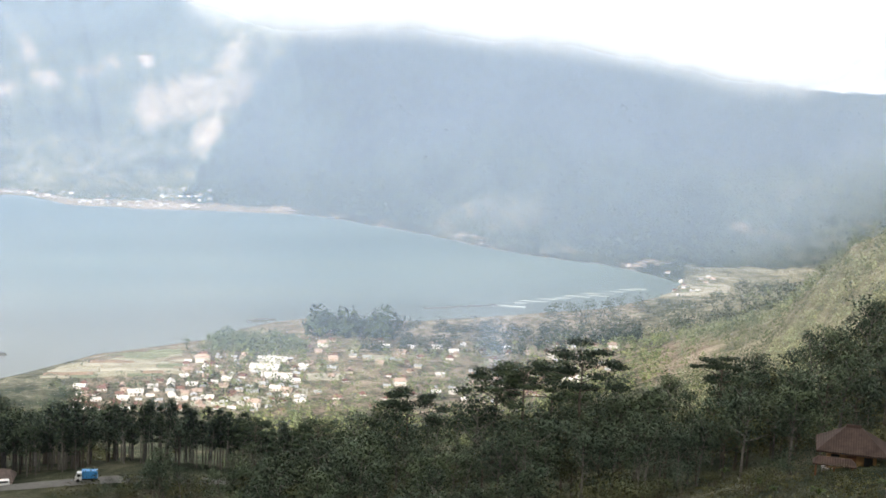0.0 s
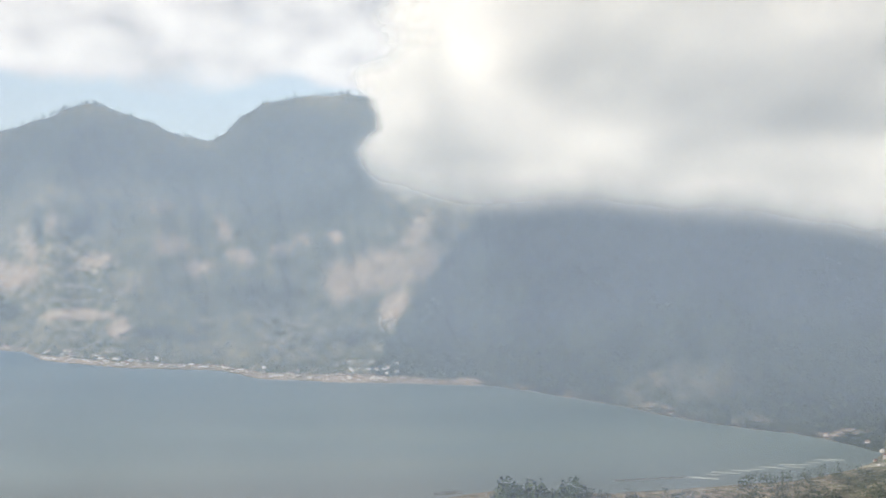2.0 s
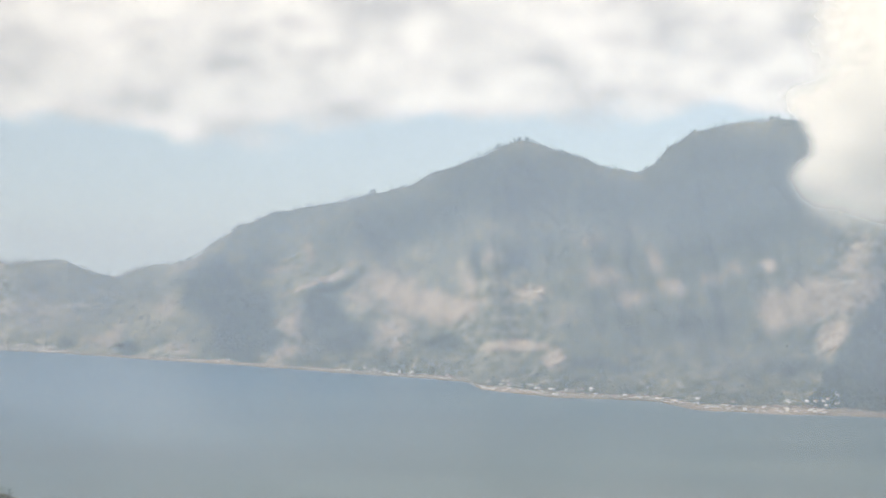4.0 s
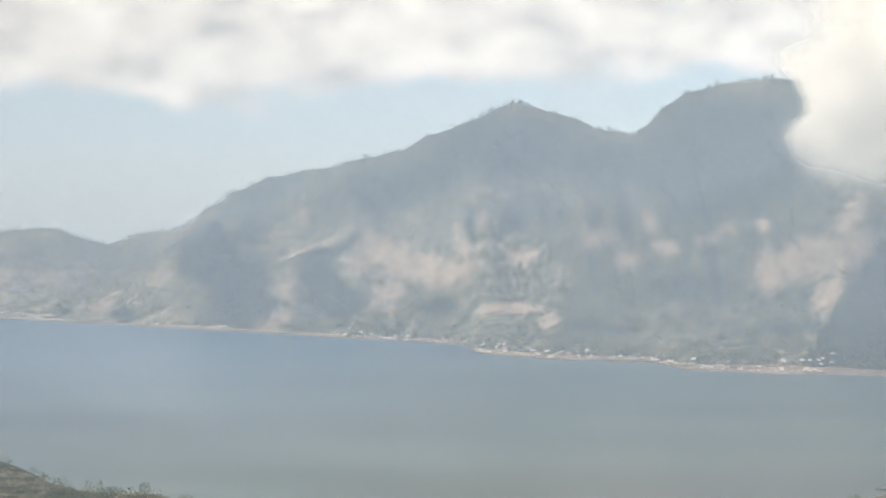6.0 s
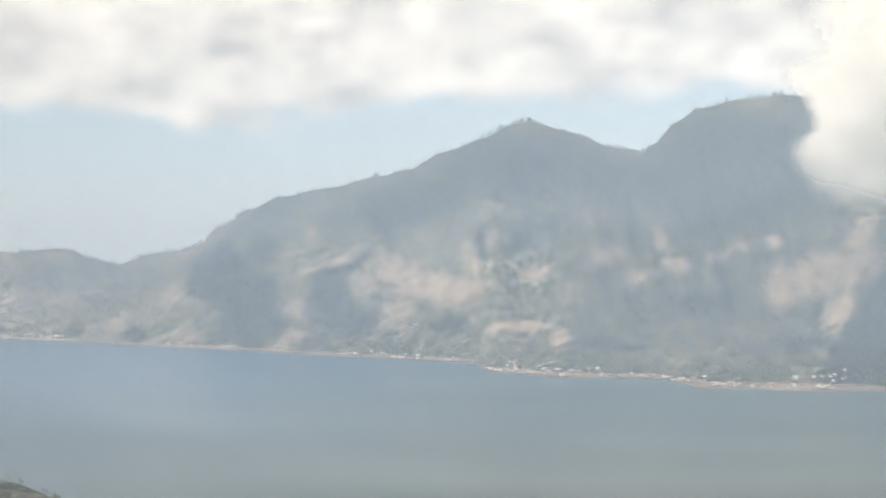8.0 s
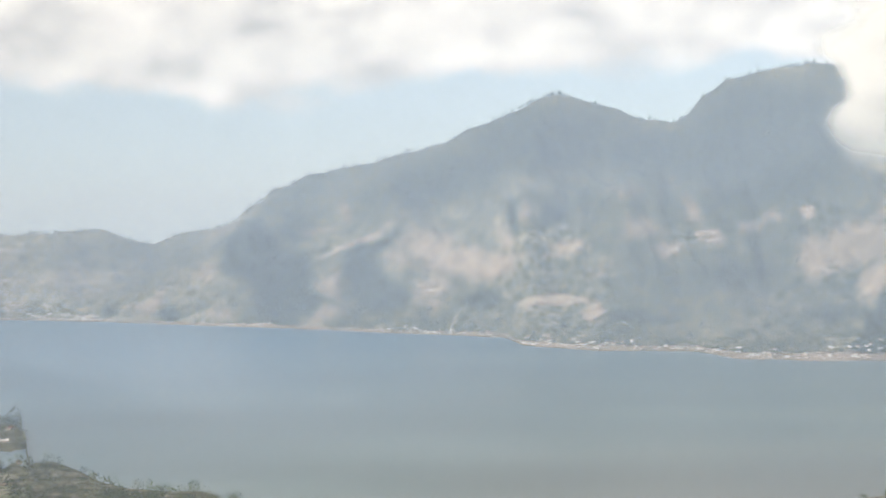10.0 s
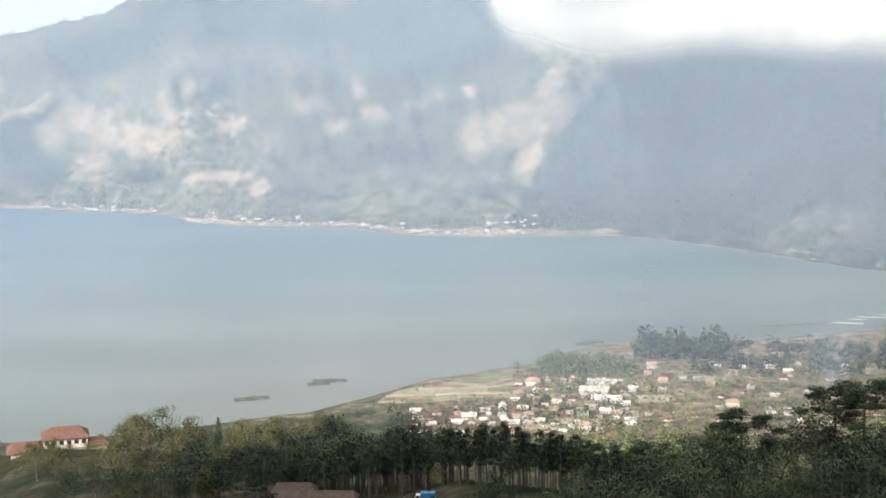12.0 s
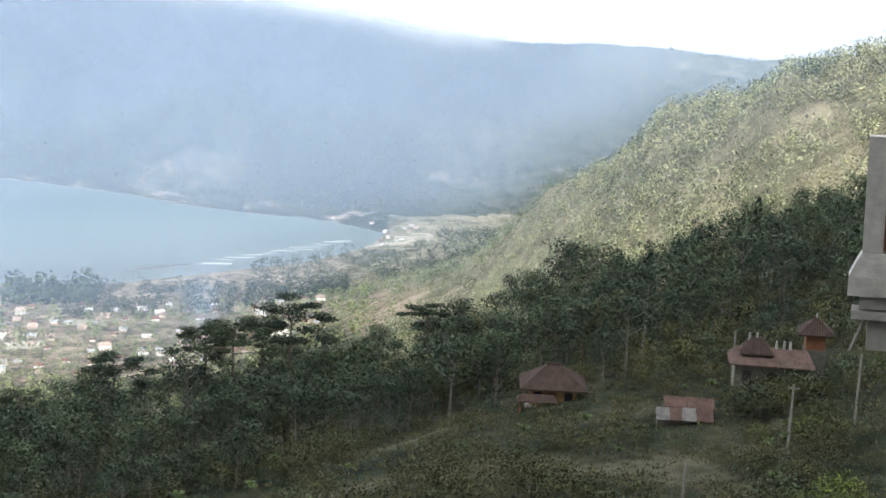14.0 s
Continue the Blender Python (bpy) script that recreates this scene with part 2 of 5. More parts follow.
def profile(az, *pairs):
    PROFILES[az] = (pairs[0::2], pairs[1::2])


# lie of the near land along bearings from the eye: distance, height
# Added rim behind the eye (here, 120 and 180), unseen, to shade the near slope.
profile(-180, 0, 330, 25, 333, 60, 375, 150, 560, 300, 612, 900, 480, 5000, 400)
profile(-100, 0, 330, 25, 330, 60, 345, 150, 420, 400, 495, 900, 420, 5000, 380)
profile(-62, 0, 330, 30, 320, 100, 296, 300, 228, 600, 150, 1000, 85, 1500, 50, 2600, 40)
profile(-33, 0, 330, 30, 318, 100, 290, 300, 220, 600, 150, 900, 98, 1200, 68, 1500, 46, 2000, 38)
profile(-20, 0, 330, 30, 318, 100, 290, 300, 224, 600, 152, 900, 92, 1150, 50, 1300, 36, 1500, 33)
profile(-12, 0, 330, 30, 317, 100, 288, 250, 244, 300, 234, 380, 216, 560, 182, 650, 168, 800, 100, 1000, 45, 1200, 33)
profile(-1, 0, 330, 30, 317, 100, 288, 250, 243, 340, 229, 400, 216, 520, 190, 600, 176, 750, 110, 1000, 50, 1150, 35)
profile(5, 0, 330, 30, 318, 80, 300, 150, 274, 250, 244, 325, 233, 350, 231, 380, 224, 450, 193, 700, 112, 1000, 52, 1150, 38)
profile(12, 0, 330, 30, 319, 80, 301, 150, 276, 250, 250, 330, 232, 380, 218, 450, 190, 700, 110, 1000, 52, 1150, 38)
profile(20, 0, 330, 30, 320, 80, 304, 140, 284, 230, 260, 300, 249, 350, 238, 450, 198, 700, 112, 1000, 58, 1200, 40)
profile(26, 0, 330, 30, 320, 80, 305, 140, 287, 230, 266, 300, 255, 400, 233, 550, 186, 800, 140, 1100, 96, 1300, 72, 1500, 40)
profile(31, 0, 330, 30, 320, 80, 305, 140, 290, 230, 273, 300, 264, 400, 240, 550, 188, 800, 150, 1150, 135, 1400, 92, 1900, 40)
profile(34, 0, 330, 30, 320, 80, 305, 140, 291, 230, 278, 300, 272, 400, 252, 550, 200, 700, 183, 860, 186, 1010, 215, 1300, 150, 1700, 60, 2100, 42)
profile(38.5, 0, 330, 30, 320, 80, 305, 140, 291, 230, 283, 300, 279, 400, 262, 550, 220, 700, 226, 870, 288, 1200, 200, 1700, 80, 2100, 50)
profile(43, 0, 330, 30, 320, 80, 305, 140, 291, 200, 289, 300, 288, 400, 275, 550, 242, 620, 250, 760, 321, 900, 300, 1200, 220, 1700, 100, 2100, 50)
profile(49, 0, 330, 30, 321, 80, 306, 140, 293, 200, 296, 300, 299, 400, 292, 520, 272, 600, 290, 730, 340, 900, 320, 1200, 250, 1700, 120, 2100, 50)
profile(80, 0, 330, 30, 325, 100, 315, 300, 315, 700, 335, 1000, 345, 2000, 200, 3000, 150, 5000, 150)
profile(120, 0, 330, 25, 330, 60, 345, 150, 420, 400, 440, 900, 400, 5000, 380)
profile(180, 0, 330, 25, 333, 60, 375, 150, 560, 300, 612, 900, 480, 5000, 400)


def curve(az, table):
    return np.interp(az, [p[0] for p in table], [p[1] for p in table])


def shore_dist(az, table):
    return DROP / np.tan(np.radians(curve(az, table)))


def patch(az, v, a0, a1, v0, v1):
    return np.exp(-((az - (a0 + a1) / 2) / (a1 - a0) * 2.0) ** 4 - ((v - (v0 + v1) / 2) / (v1 - v0) * 2.0) ** 4)


# crests that run down the far slopes: part of the way up and bearing at the foot and at the top, height, breadth on either side
CRESTS = ((0.08, -17.4, 0.95, -16.6, 0.34, 1.8, 0.9), (0.08, -14.3, 0.66, -11.0, 0.24, 0.9, 0.8), (0.03, -20.9, 0.5, -19.9, 0.24, 0.9, 0.6), (0.03, -24.6, 0.8, -24.0, 0.16, 1.0, 0.7), (0.05, -30.5, 0.8, -29.5, 0.2, 1.2, 0.8),
          (0.2, -6.6, 0.8, -4.6, 0.14, 1.5, 1.2), (0.15, -1.6, 0.62, -1.2, 0.14, 1.6, 1.4), (0.15, 2.4, 0.7, 1.4, 0.10, 1.8, 1.0), (0.15, 8.2, 0.62, 11.0, 0.24, 1.0, 1.6),
          (0.02, 18.4, 0.35, 19.8, 0.16, 1.0, 0.8), (0.02, 21.0, 0.3, 21.8, 0.12, 0.7, 0.7), (0.05, 27.5, 0.95, 34.0, 0.12, 1.2, 1.8))


def land(az, r):
    """Height of the ground at bearings and distances (arrays of one shape), and the parts that the slopes have in it."""
    az, r = np.asarray(az, float), np.asarray(r, float)
    x, y = r * np.sin(np.radians(az)), r * np.cos(np.radians(az))
    keys = sorted(PROFILES)
    near = np.zeros_like(az)
    for a, b in zip(keys, keys[1:]):
        sel = (az >= a) & (az <= b)
        if sel.any():
            u = (az[sel] - a) / (b - a)
            near[sel] = np.interp(r[sel], *PROFILES[a]) * (1 - u) + np.interp(r[sel], *PROFILES[b]) * u
    near = near + fbm(x / 70, y / 70, 3) * 3.2 * step(60, 250, r) + fbm(x / 260, y / 260, 9) * 9 * step(450, 900, r) * step(LAKE + 4, LAKE + 60, near)
    # knolls and gullies of the hill across the valley
    hill = step(26, 32, az) * step(520, 700, r) * step(2000, 1300, r)
    near = near + hill * (ridged(x / 150, y / 150, 21) - 0.6) * 20
    sn, sf = shore_dist(az, NEAR_SHORE), shore_dist(az, FAR_SHORE)
    sn = sn + fbm(x / 90, y / 90, 31) * 26 * step(-15, -18, az) + fbm(x / 60, y / 60, 32) * 8
    beach = LAKE + 1.2 - (r - sn) * 0.12
    near = np.where(r > sn - 60, np.minimum(np.maximum(near, LAKE + 1.5), np.maximum(beach + 3.0 * step(0, -60, r - sn), LAKE - 8)), np.maximum(near, LAKE + 2))
    az0, r0 = az, r
    az, r = az + 0.45 * fbm(x / 130, y / 130, 34), r + 45 * fbm(x / 110, y / 110, 35)
    cove = step(-20.4, -19.6, az) * step(-15.5, -17, az) * step(1350, 1315, r) * step(1105, 1145, r)
    cove = np.maximum(cove, step(-28.2, -27.4, az) * step(-24.8, -25.6, az) * step(1905, 1880, r) * step(1750, 1785, r))
    az, r = az0, r0
    near = np.maximum(near - 40 * cove, np.minimum(near, LAKE - 8))
    rg = curve(az, RIDGE_DIST)
    top = EYE.z + rg * np.tan(np.radians(curve(az, RIDGE_RISE)))
    sf = sf + fbm(x / 120, y / 120, 41) * 14
    u = (r - sf) / (rg - sf)
    v = np.clip(u, 0, 1)
    tall = top - LAKE
    flat = 0.055 + 0.025 * fbm(az * 0.9, az * 0, 47)
    w = np.clip((v - flat) / (1 - flat), 0, 1)
    body = tall * (0.20 * w + 0.80 * w ** 1.45) + 3 * np.minimum(v / flat, 1)
    spur = ridged(az * 0.30 + fbm(x / 700, y / 700, 5) * 0.5, v * 0.7 + az * 0.03, 51) - 0.55
    gully = ridged(x / 260 + fbm(x / 500, y / 500, 6) * 0.5, y / 520, 61, 5) - 0.55
    bend = np.sin(np.pi * w) ** 0.8
    face = patch(az, v, 4.6, 10.2, 0.2, 0.6)
    body = body + tall * bend * (0.26 * spur + 0.11 * gully) * (1 - 0.7 * face) * (0.3 + 0.7 * step(28, 20, az))
    for v0, a0, v1, a1, k, wl, wr in CRESTS:
        off = az - a0 - (a1 - a0) * np.clip((v - v0) / (v1 - v0), 0, 1)
        along = step(v0 - 0.1, v0 + 0.05, v) * step(v1 + 0.15, v1 - 0.05, v)
        body = body + tall * bend * k * along * np.where(off < 0, np.exp(-(off / wl) ** 2), np.exp(-np.abs(off / wr) ** 1.4))
    body = body + (fbm(x / 140, y / 140, 71, 5) * 24 + (ridged(x / 75, y / 170, 73, 4) - 0.5) * 30 * bend * step(32, 20, az)) * step(0.05, 0.2, v) * (0.4 + 0.6 * step(28, 21, az))
    far = np.where(u < 0, np.maximum(LAKE + u * 30, LAKE - 8), LAKE + 0.8 + np.maximum(body, 0.3))
    far = np.where(u > 1, LAKE + tall - (r - rg) * 0.25 + fbm(x / 40, y / 40, 71, 3) * 5, far)
    far = np.where(np.abs(az) > 75, -100, far)
    z = np.maximum(near, far)
    return z, near, far, v


def grid_mesh(name, points, rows, cols):
    me = bpy.data.meshes.new(name)
    i = np.arange(rows * cols).reshape(rows, cols)
    quads = np.stack([i[:-1, :-1], i[:-1, 1:], i[1:, 1:], i[1:, :-1]], -1).reshape(-1, 4)
    me.vertices.add(len(points))
    me.vertices.foreach_set("co", points.astype(np.float32).ravel())
    me.loops.add(quads.size)
    me.loops.foreach_set("vertex_index", quads.astype(np.int32).ravel())
    me.polygons.add(len(quads))
    me.polygons.foreach_set("loop_start", np.arange(0, quads.size, 4, dtype=np.int32))
    me.polygons.foreach_set("loop_total", np.full(len(quads), 4, np.int32))
    me.update(calc_edges=True)
    me.validate()
    return me


def smooth(me):
    me.polygons.foreach_set("use_smooth", np.ones(len(me.polygons), bool))
    return me


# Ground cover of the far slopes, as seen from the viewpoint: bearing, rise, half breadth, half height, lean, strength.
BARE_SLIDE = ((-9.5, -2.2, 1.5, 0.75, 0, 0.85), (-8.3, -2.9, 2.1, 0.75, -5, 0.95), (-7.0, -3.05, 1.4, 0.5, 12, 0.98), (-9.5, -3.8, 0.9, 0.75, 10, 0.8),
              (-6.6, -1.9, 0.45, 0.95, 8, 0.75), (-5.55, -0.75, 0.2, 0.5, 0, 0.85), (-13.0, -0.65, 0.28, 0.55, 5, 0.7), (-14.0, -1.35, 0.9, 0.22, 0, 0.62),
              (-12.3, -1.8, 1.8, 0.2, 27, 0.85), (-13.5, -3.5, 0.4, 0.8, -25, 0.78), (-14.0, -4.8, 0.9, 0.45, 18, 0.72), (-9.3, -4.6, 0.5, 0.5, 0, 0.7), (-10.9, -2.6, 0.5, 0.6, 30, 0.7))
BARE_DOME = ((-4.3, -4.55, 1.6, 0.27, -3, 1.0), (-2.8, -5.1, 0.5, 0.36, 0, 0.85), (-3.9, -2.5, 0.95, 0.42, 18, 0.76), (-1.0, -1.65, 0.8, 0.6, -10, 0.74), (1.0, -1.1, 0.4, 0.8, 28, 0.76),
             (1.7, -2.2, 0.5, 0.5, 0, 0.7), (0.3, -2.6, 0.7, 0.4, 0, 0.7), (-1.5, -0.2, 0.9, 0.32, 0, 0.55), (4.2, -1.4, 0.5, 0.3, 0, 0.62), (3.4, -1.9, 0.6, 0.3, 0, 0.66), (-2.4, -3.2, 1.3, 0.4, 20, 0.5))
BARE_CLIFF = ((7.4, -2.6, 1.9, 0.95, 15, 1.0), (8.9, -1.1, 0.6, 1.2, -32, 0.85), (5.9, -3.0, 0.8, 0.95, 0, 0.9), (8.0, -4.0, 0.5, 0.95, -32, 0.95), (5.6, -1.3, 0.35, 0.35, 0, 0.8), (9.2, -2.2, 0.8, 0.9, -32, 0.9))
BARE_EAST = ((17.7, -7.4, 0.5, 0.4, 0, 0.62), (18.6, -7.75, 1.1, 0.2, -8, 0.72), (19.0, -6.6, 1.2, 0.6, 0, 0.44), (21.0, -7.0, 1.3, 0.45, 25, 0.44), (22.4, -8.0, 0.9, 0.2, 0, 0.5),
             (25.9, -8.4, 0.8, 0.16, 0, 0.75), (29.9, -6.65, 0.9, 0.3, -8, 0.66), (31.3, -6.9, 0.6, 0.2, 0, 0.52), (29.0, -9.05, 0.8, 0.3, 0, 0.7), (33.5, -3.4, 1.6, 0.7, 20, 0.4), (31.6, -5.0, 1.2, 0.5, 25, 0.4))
# thin dry scrub on the eastern spurs; sunlit patches kept free of dark cover
LIT_SCRUB_EAST = ((19.3, -6.9, 2.6, 0.9, 18, 0.85), (23.5, -8.2, 2.2, 0.35, -8, 0.6), (31.5, -6.6, 3.4, 1.5, 32, 0.9), (34.5, -3.4, 2.6, 1.1, 30, 0.9), (21.5, -4.6, 1.3, 0.5, 30, 0.35), (28.0, -4.2, 1.5, 0.5, 30, 0.3))
# bare ground in the west; on the spurs the pale colour includes their sunlit sides
BARE_LIT_WEST = ((-20.8, -3.9, 0.95, 0.34, 36, 0.82), (-18.6, -2.9, 0.7, 0.6, 20, 0.66), (-18.1, -4.5, 0.9, 0.5, -10, 0.66), (-23.5, -2.9, 2.6, 0.8, 0, 0.56), (-28.0, -3.0, 3.6, 0.8, 0, 0.56), (-27.0, -1.9, 2.0, 0.5, 0, 0.5),
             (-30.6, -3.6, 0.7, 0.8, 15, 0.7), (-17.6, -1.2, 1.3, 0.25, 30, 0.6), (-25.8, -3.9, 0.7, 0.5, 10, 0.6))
# thick dark forest up high; in the gullies its dark colour stands in for shade
WOOD_SHADE_WEST = ((-16.7, -2.1, 1.1, 1.2, -20, 1.0), (-15.3, -3.5, 1.3, 1.6, 0, 1.0), (-14.9, -1.2, 0.9, 0.6, 20, 0.9), (-12.2, -3.0, 0.8, 1.2, 18, 0.95), (-11.5, -4.2, 1.1, 0.7, 0, 0.9), (-11.6, -2.1, 1.5, 0.3, 27, 0.9),
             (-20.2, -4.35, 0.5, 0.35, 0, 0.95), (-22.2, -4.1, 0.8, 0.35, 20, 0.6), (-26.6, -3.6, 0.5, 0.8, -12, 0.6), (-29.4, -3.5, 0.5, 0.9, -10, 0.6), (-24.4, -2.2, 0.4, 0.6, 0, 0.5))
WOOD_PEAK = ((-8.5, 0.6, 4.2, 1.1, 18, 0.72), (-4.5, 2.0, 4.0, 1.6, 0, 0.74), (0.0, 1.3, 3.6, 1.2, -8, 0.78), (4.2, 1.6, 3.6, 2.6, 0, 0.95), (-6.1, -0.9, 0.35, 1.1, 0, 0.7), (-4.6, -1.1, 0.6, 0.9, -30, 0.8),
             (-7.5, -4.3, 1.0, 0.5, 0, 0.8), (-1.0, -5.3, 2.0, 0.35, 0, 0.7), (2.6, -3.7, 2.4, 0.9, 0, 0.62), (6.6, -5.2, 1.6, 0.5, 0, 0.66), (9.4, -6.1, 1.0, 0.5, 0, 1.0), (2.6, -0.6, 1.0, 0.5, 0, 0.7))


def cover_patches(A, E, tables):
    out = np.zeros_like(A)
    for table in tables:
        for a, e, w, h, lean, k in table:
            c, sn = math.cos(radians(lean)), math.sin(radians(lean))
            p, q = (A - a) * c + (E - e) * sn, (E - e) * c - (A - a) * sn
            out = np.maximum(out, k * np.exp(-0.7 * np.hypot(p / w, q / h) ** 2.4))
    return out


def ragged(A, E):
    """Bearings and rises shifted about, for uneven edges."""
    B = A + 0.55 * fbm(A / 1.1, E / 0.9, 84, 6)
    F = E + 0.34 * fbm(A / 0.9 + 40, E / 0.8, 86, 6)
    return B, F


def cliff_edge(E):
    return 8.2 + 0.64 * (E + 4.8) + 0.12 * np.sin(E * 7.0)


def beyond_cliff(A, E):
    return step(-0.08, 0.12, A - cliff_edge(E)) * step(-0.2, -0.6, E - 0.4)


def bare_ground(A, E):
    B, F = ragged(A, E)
    bare = cover_patches(B, F, (BARE_SLIDE, BARE_DOME, BARE_EAST, BARE_LIT_WEST))
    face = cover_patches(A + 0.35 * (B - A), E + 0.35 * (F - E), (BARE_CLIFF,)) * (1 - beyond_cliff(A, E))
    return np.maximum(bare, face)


def wood_and_shade(A, E):
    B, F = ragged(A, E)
    wood = cover_patches(B, F, (WOOD_SHADE_WEST, WOOD_PEAK))
    # beyond the cliff the forest colour also carries the slope's shade
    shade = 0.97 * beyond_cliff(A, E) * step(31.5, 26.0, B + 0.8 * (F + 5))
    shade = shade * (1 - cover_patches(B, F, (LIT_SCRUB_EAST,)))
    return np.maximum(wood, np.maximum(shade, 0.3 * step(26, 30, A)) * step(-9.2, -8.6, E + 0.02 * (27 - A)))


def build_ground():
    az = np.concatenate([np.arange(-180, -62, 4.0), np.arange(-62, -36, 0.6), np.arange(-36, 50, 0.17), np.arange(50, 80, 0.8), np.arange(80, 180.1, 4.0)])
    sf, rg = shore_dist(az, FAR_SHORE), curve(az, RIDGE_DIST)
    sn = np.minimum(shore_dist(az, NEAR_SHORE), sf - 70)
    t = 1 - (1 - np.linspace(0, 1, 180)) ** 1.15
    rows = [np.zeros_like(az)] + [4 * (sn / 4) ** k for k in t]
    rows += [sn + (sf - 40 - sn) * k for k in (0.02, 0.05, 0.1, 0.25, 0.5, 0.75, 0.9)]
    rows += [sf - 40 + (rg - sf + 40) * k ** 1.35 for k in np.linspace(0, 1, 160)]
    rows += [rg + (4930 - rg) * k for k in (0.1, 0.25, 0.5, 1.0)]
    R = np.stack(rows)
    A = np.repeat(az[None], len(R), 0)
    z, near, far, v = land(A, R)
    x, y = R * np.sin(np.radians(A)), R * np.cos(np.radians(A))
    me = smooth(grid_mesh("ground", np.stack([x, y, z], -1).reshape(-1, 3), len(R), len(az)))
    on_far = (far >= near) & (far > LAKE)
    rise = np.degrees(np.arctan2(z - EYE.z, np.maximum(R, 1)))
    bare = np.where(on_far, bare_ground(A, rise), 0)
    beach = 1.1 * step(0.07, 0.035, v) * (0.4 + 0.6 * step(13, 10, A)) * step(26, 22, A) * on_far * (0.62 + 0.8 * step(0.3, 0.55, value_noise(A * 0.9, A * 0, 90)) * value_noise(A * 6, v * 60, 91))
    wood = np.where(on_far, wood_and_shade(A, rise), 0)
    bare = np.maximum(bare, beach)
    dry = np.where(on_far, 0.36 - 0.2 * step(20, 25, A) + 0.22 * step(-16.5, -19, A) + 0.35 * fbm(x / 300, y / 300, 85), 0.46 - (0.2 - 0.04 * step(300, 240, R)) * step(520, 420, R) * step(10, 15, A))
    hill = step(26, 33, A) * step(560, 700, R) * ~on_far
    dry = np.where(~on_far, dry + 0.62 * hill - 0.15 * step(1250, 1100, R) * step(25, 12, A) * step(-170, -90, A), dry)
    bare = np.maximum(bare, 0.75 * patch(A, R, 25.5, 29.5, 900, 1250) * ~on_far)
    bare = np.maximum(bare, 0.6 * step(-15, -18, A) * step(700, 950, R) * (0.5 + 0.8 * fbm(x / 120, y / 120, 97)) * ~on_far)
    rock = 0.95 * patch(A - (1150 - R) * 0.006, R, 30.8, 34.6, 740, 1320) * ~on_far
    dry = dry + rock * 1.4 + hill * 0.15
    bare = np.maximum(bare, np.maximum(0.22 * rock, 0.1 * hill))
    bare = np.maximum(bare, 0.6 * step(2, 4, A) * step(28, 25, A) * step(1020, 1120, R) * ~on_far)
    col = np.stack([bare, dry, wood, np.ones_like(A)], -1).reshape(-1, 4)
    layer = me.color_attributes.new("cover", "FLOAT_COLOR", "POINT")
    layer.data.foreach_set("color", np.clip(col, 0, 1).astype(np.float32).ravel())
    me.materials.append(HILLSIDE)
    return tagged(new("ground", me), "wooded caldera slopes and lakeside land with dry grass", "ground", kind="structure")


def build_lake():
    az, r = np.linspace(-180, 180, 181), np.concatenate([[0.01], np.geomspace(300, 4925, 40)])
    A, R = np.meshgrid(az, r)
    pts = np.stack([R * np.sin(np.radians(A)), R * np.cos(np.radians(A)), np.full_like(A, LAKE)], -1).reshape(-1, 3)
    me = smooth(grid_mesh("water", pts, len(r), len(az)))
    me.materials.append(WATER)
    return tagged(new("water", me), "calm grey-blue crater lake in the afternoon", "lake", kind="structure")


def density_sheet(name, az, dist, zs, dens, mat):
    """A bent upright sheet; dens(A, Z) gives its density."""
    A, Z = np.meshgrid(az, zs)
    R = dist(A, Z)
    pts = np.stack([R * np.sin(np.radians(A)), R * np.cos(np.radians(A)), Z], -1).reshape(-1, 3)
    me = smooth(grid_mesh(name, pts, len(zs), len(az)))
    layer = me.attributes.new("thickness", "FLOAT", "POINT")
    layer.data.foreach_set("value", dens(A, Z).astype(np.float32).ravel())
    me.materials.append(mat)
    return new(name, me)


def build_haze():
    rings = [120, 330, 620, 1000, 1450, 2000, 2600, 3250, 4000, 5000]
    reach = 7750.0
    az = np.linspace(-52, 68, 81)
    for near, far in zip(rings, rings[1:]):
        # rings under 500 m get added haze that lifts the dark foreground
        full = 1 - math.exp(-(far - near) / reach * (2.2 if 500 < near < 1300 else 5.6 if near < 500 else 1.0))  # wood smoke thickens the air over the village
        h = DROP * (1 - near / far)
        ground = land(az, np.full_like(az, float(near)))[0]

        def dens(A, Z):
            g = np.interp(A, az, np.maximum(ground, LAKE))
            return full * step(0, 1, np.clip((Z - g) / h, 0, 1)) * step(900, 300, Z)
        lo = LAKE - 2
        ob = density_sheet("haze", az, lambda A, Z: np.full_like(A, float(near)), np.linspace(lo, 1260, 60), dens, HAZE)
        tagged(ob, "thin bluish afternoon haze over the lake", "haze", kind="backdrop")
        ob["kind"] = "structure"


def build_smoke():
    """A thin plume over the village."""
    def dens(A, Z):
        mid = 20.3 - 0.006 * (Z - 40) + 0.15 * fbm(Z / 30, A * 0, 7)
        wide = 0.16 + 0.01 * (Z - 40)
        return 0.17 * np.exp(-((A - mid) / wide) ** 2) * step(36, 50, Z) * step(150, 60, Z)
    ob = density_sheet("smoke", np.linspace(18.5, 21.5, 60), lambda A, Z: np.full_like(A, 1215.0), np.linspace(34, 152, 40), dens, HAZE)
    tagged(ob, "faint smoke plume above the village", "smoke", kind="structure")


CLOUD_BASE = [(-20, 4.6), (2, 4.4), (4.6, 3.4), (5.6, 2.4), (6.3, 1.75), (7.3, 1.2), (9, 0.8), (11, 0.5), (13.5, 0.4), (16.3, 0.5), (20.9, 0.45), (25.4, -0.1), (29.9, -0.85), (33.3, -1.05), (38, -0.8), (42, -0.4), (48, 1.5), (60, 3)]


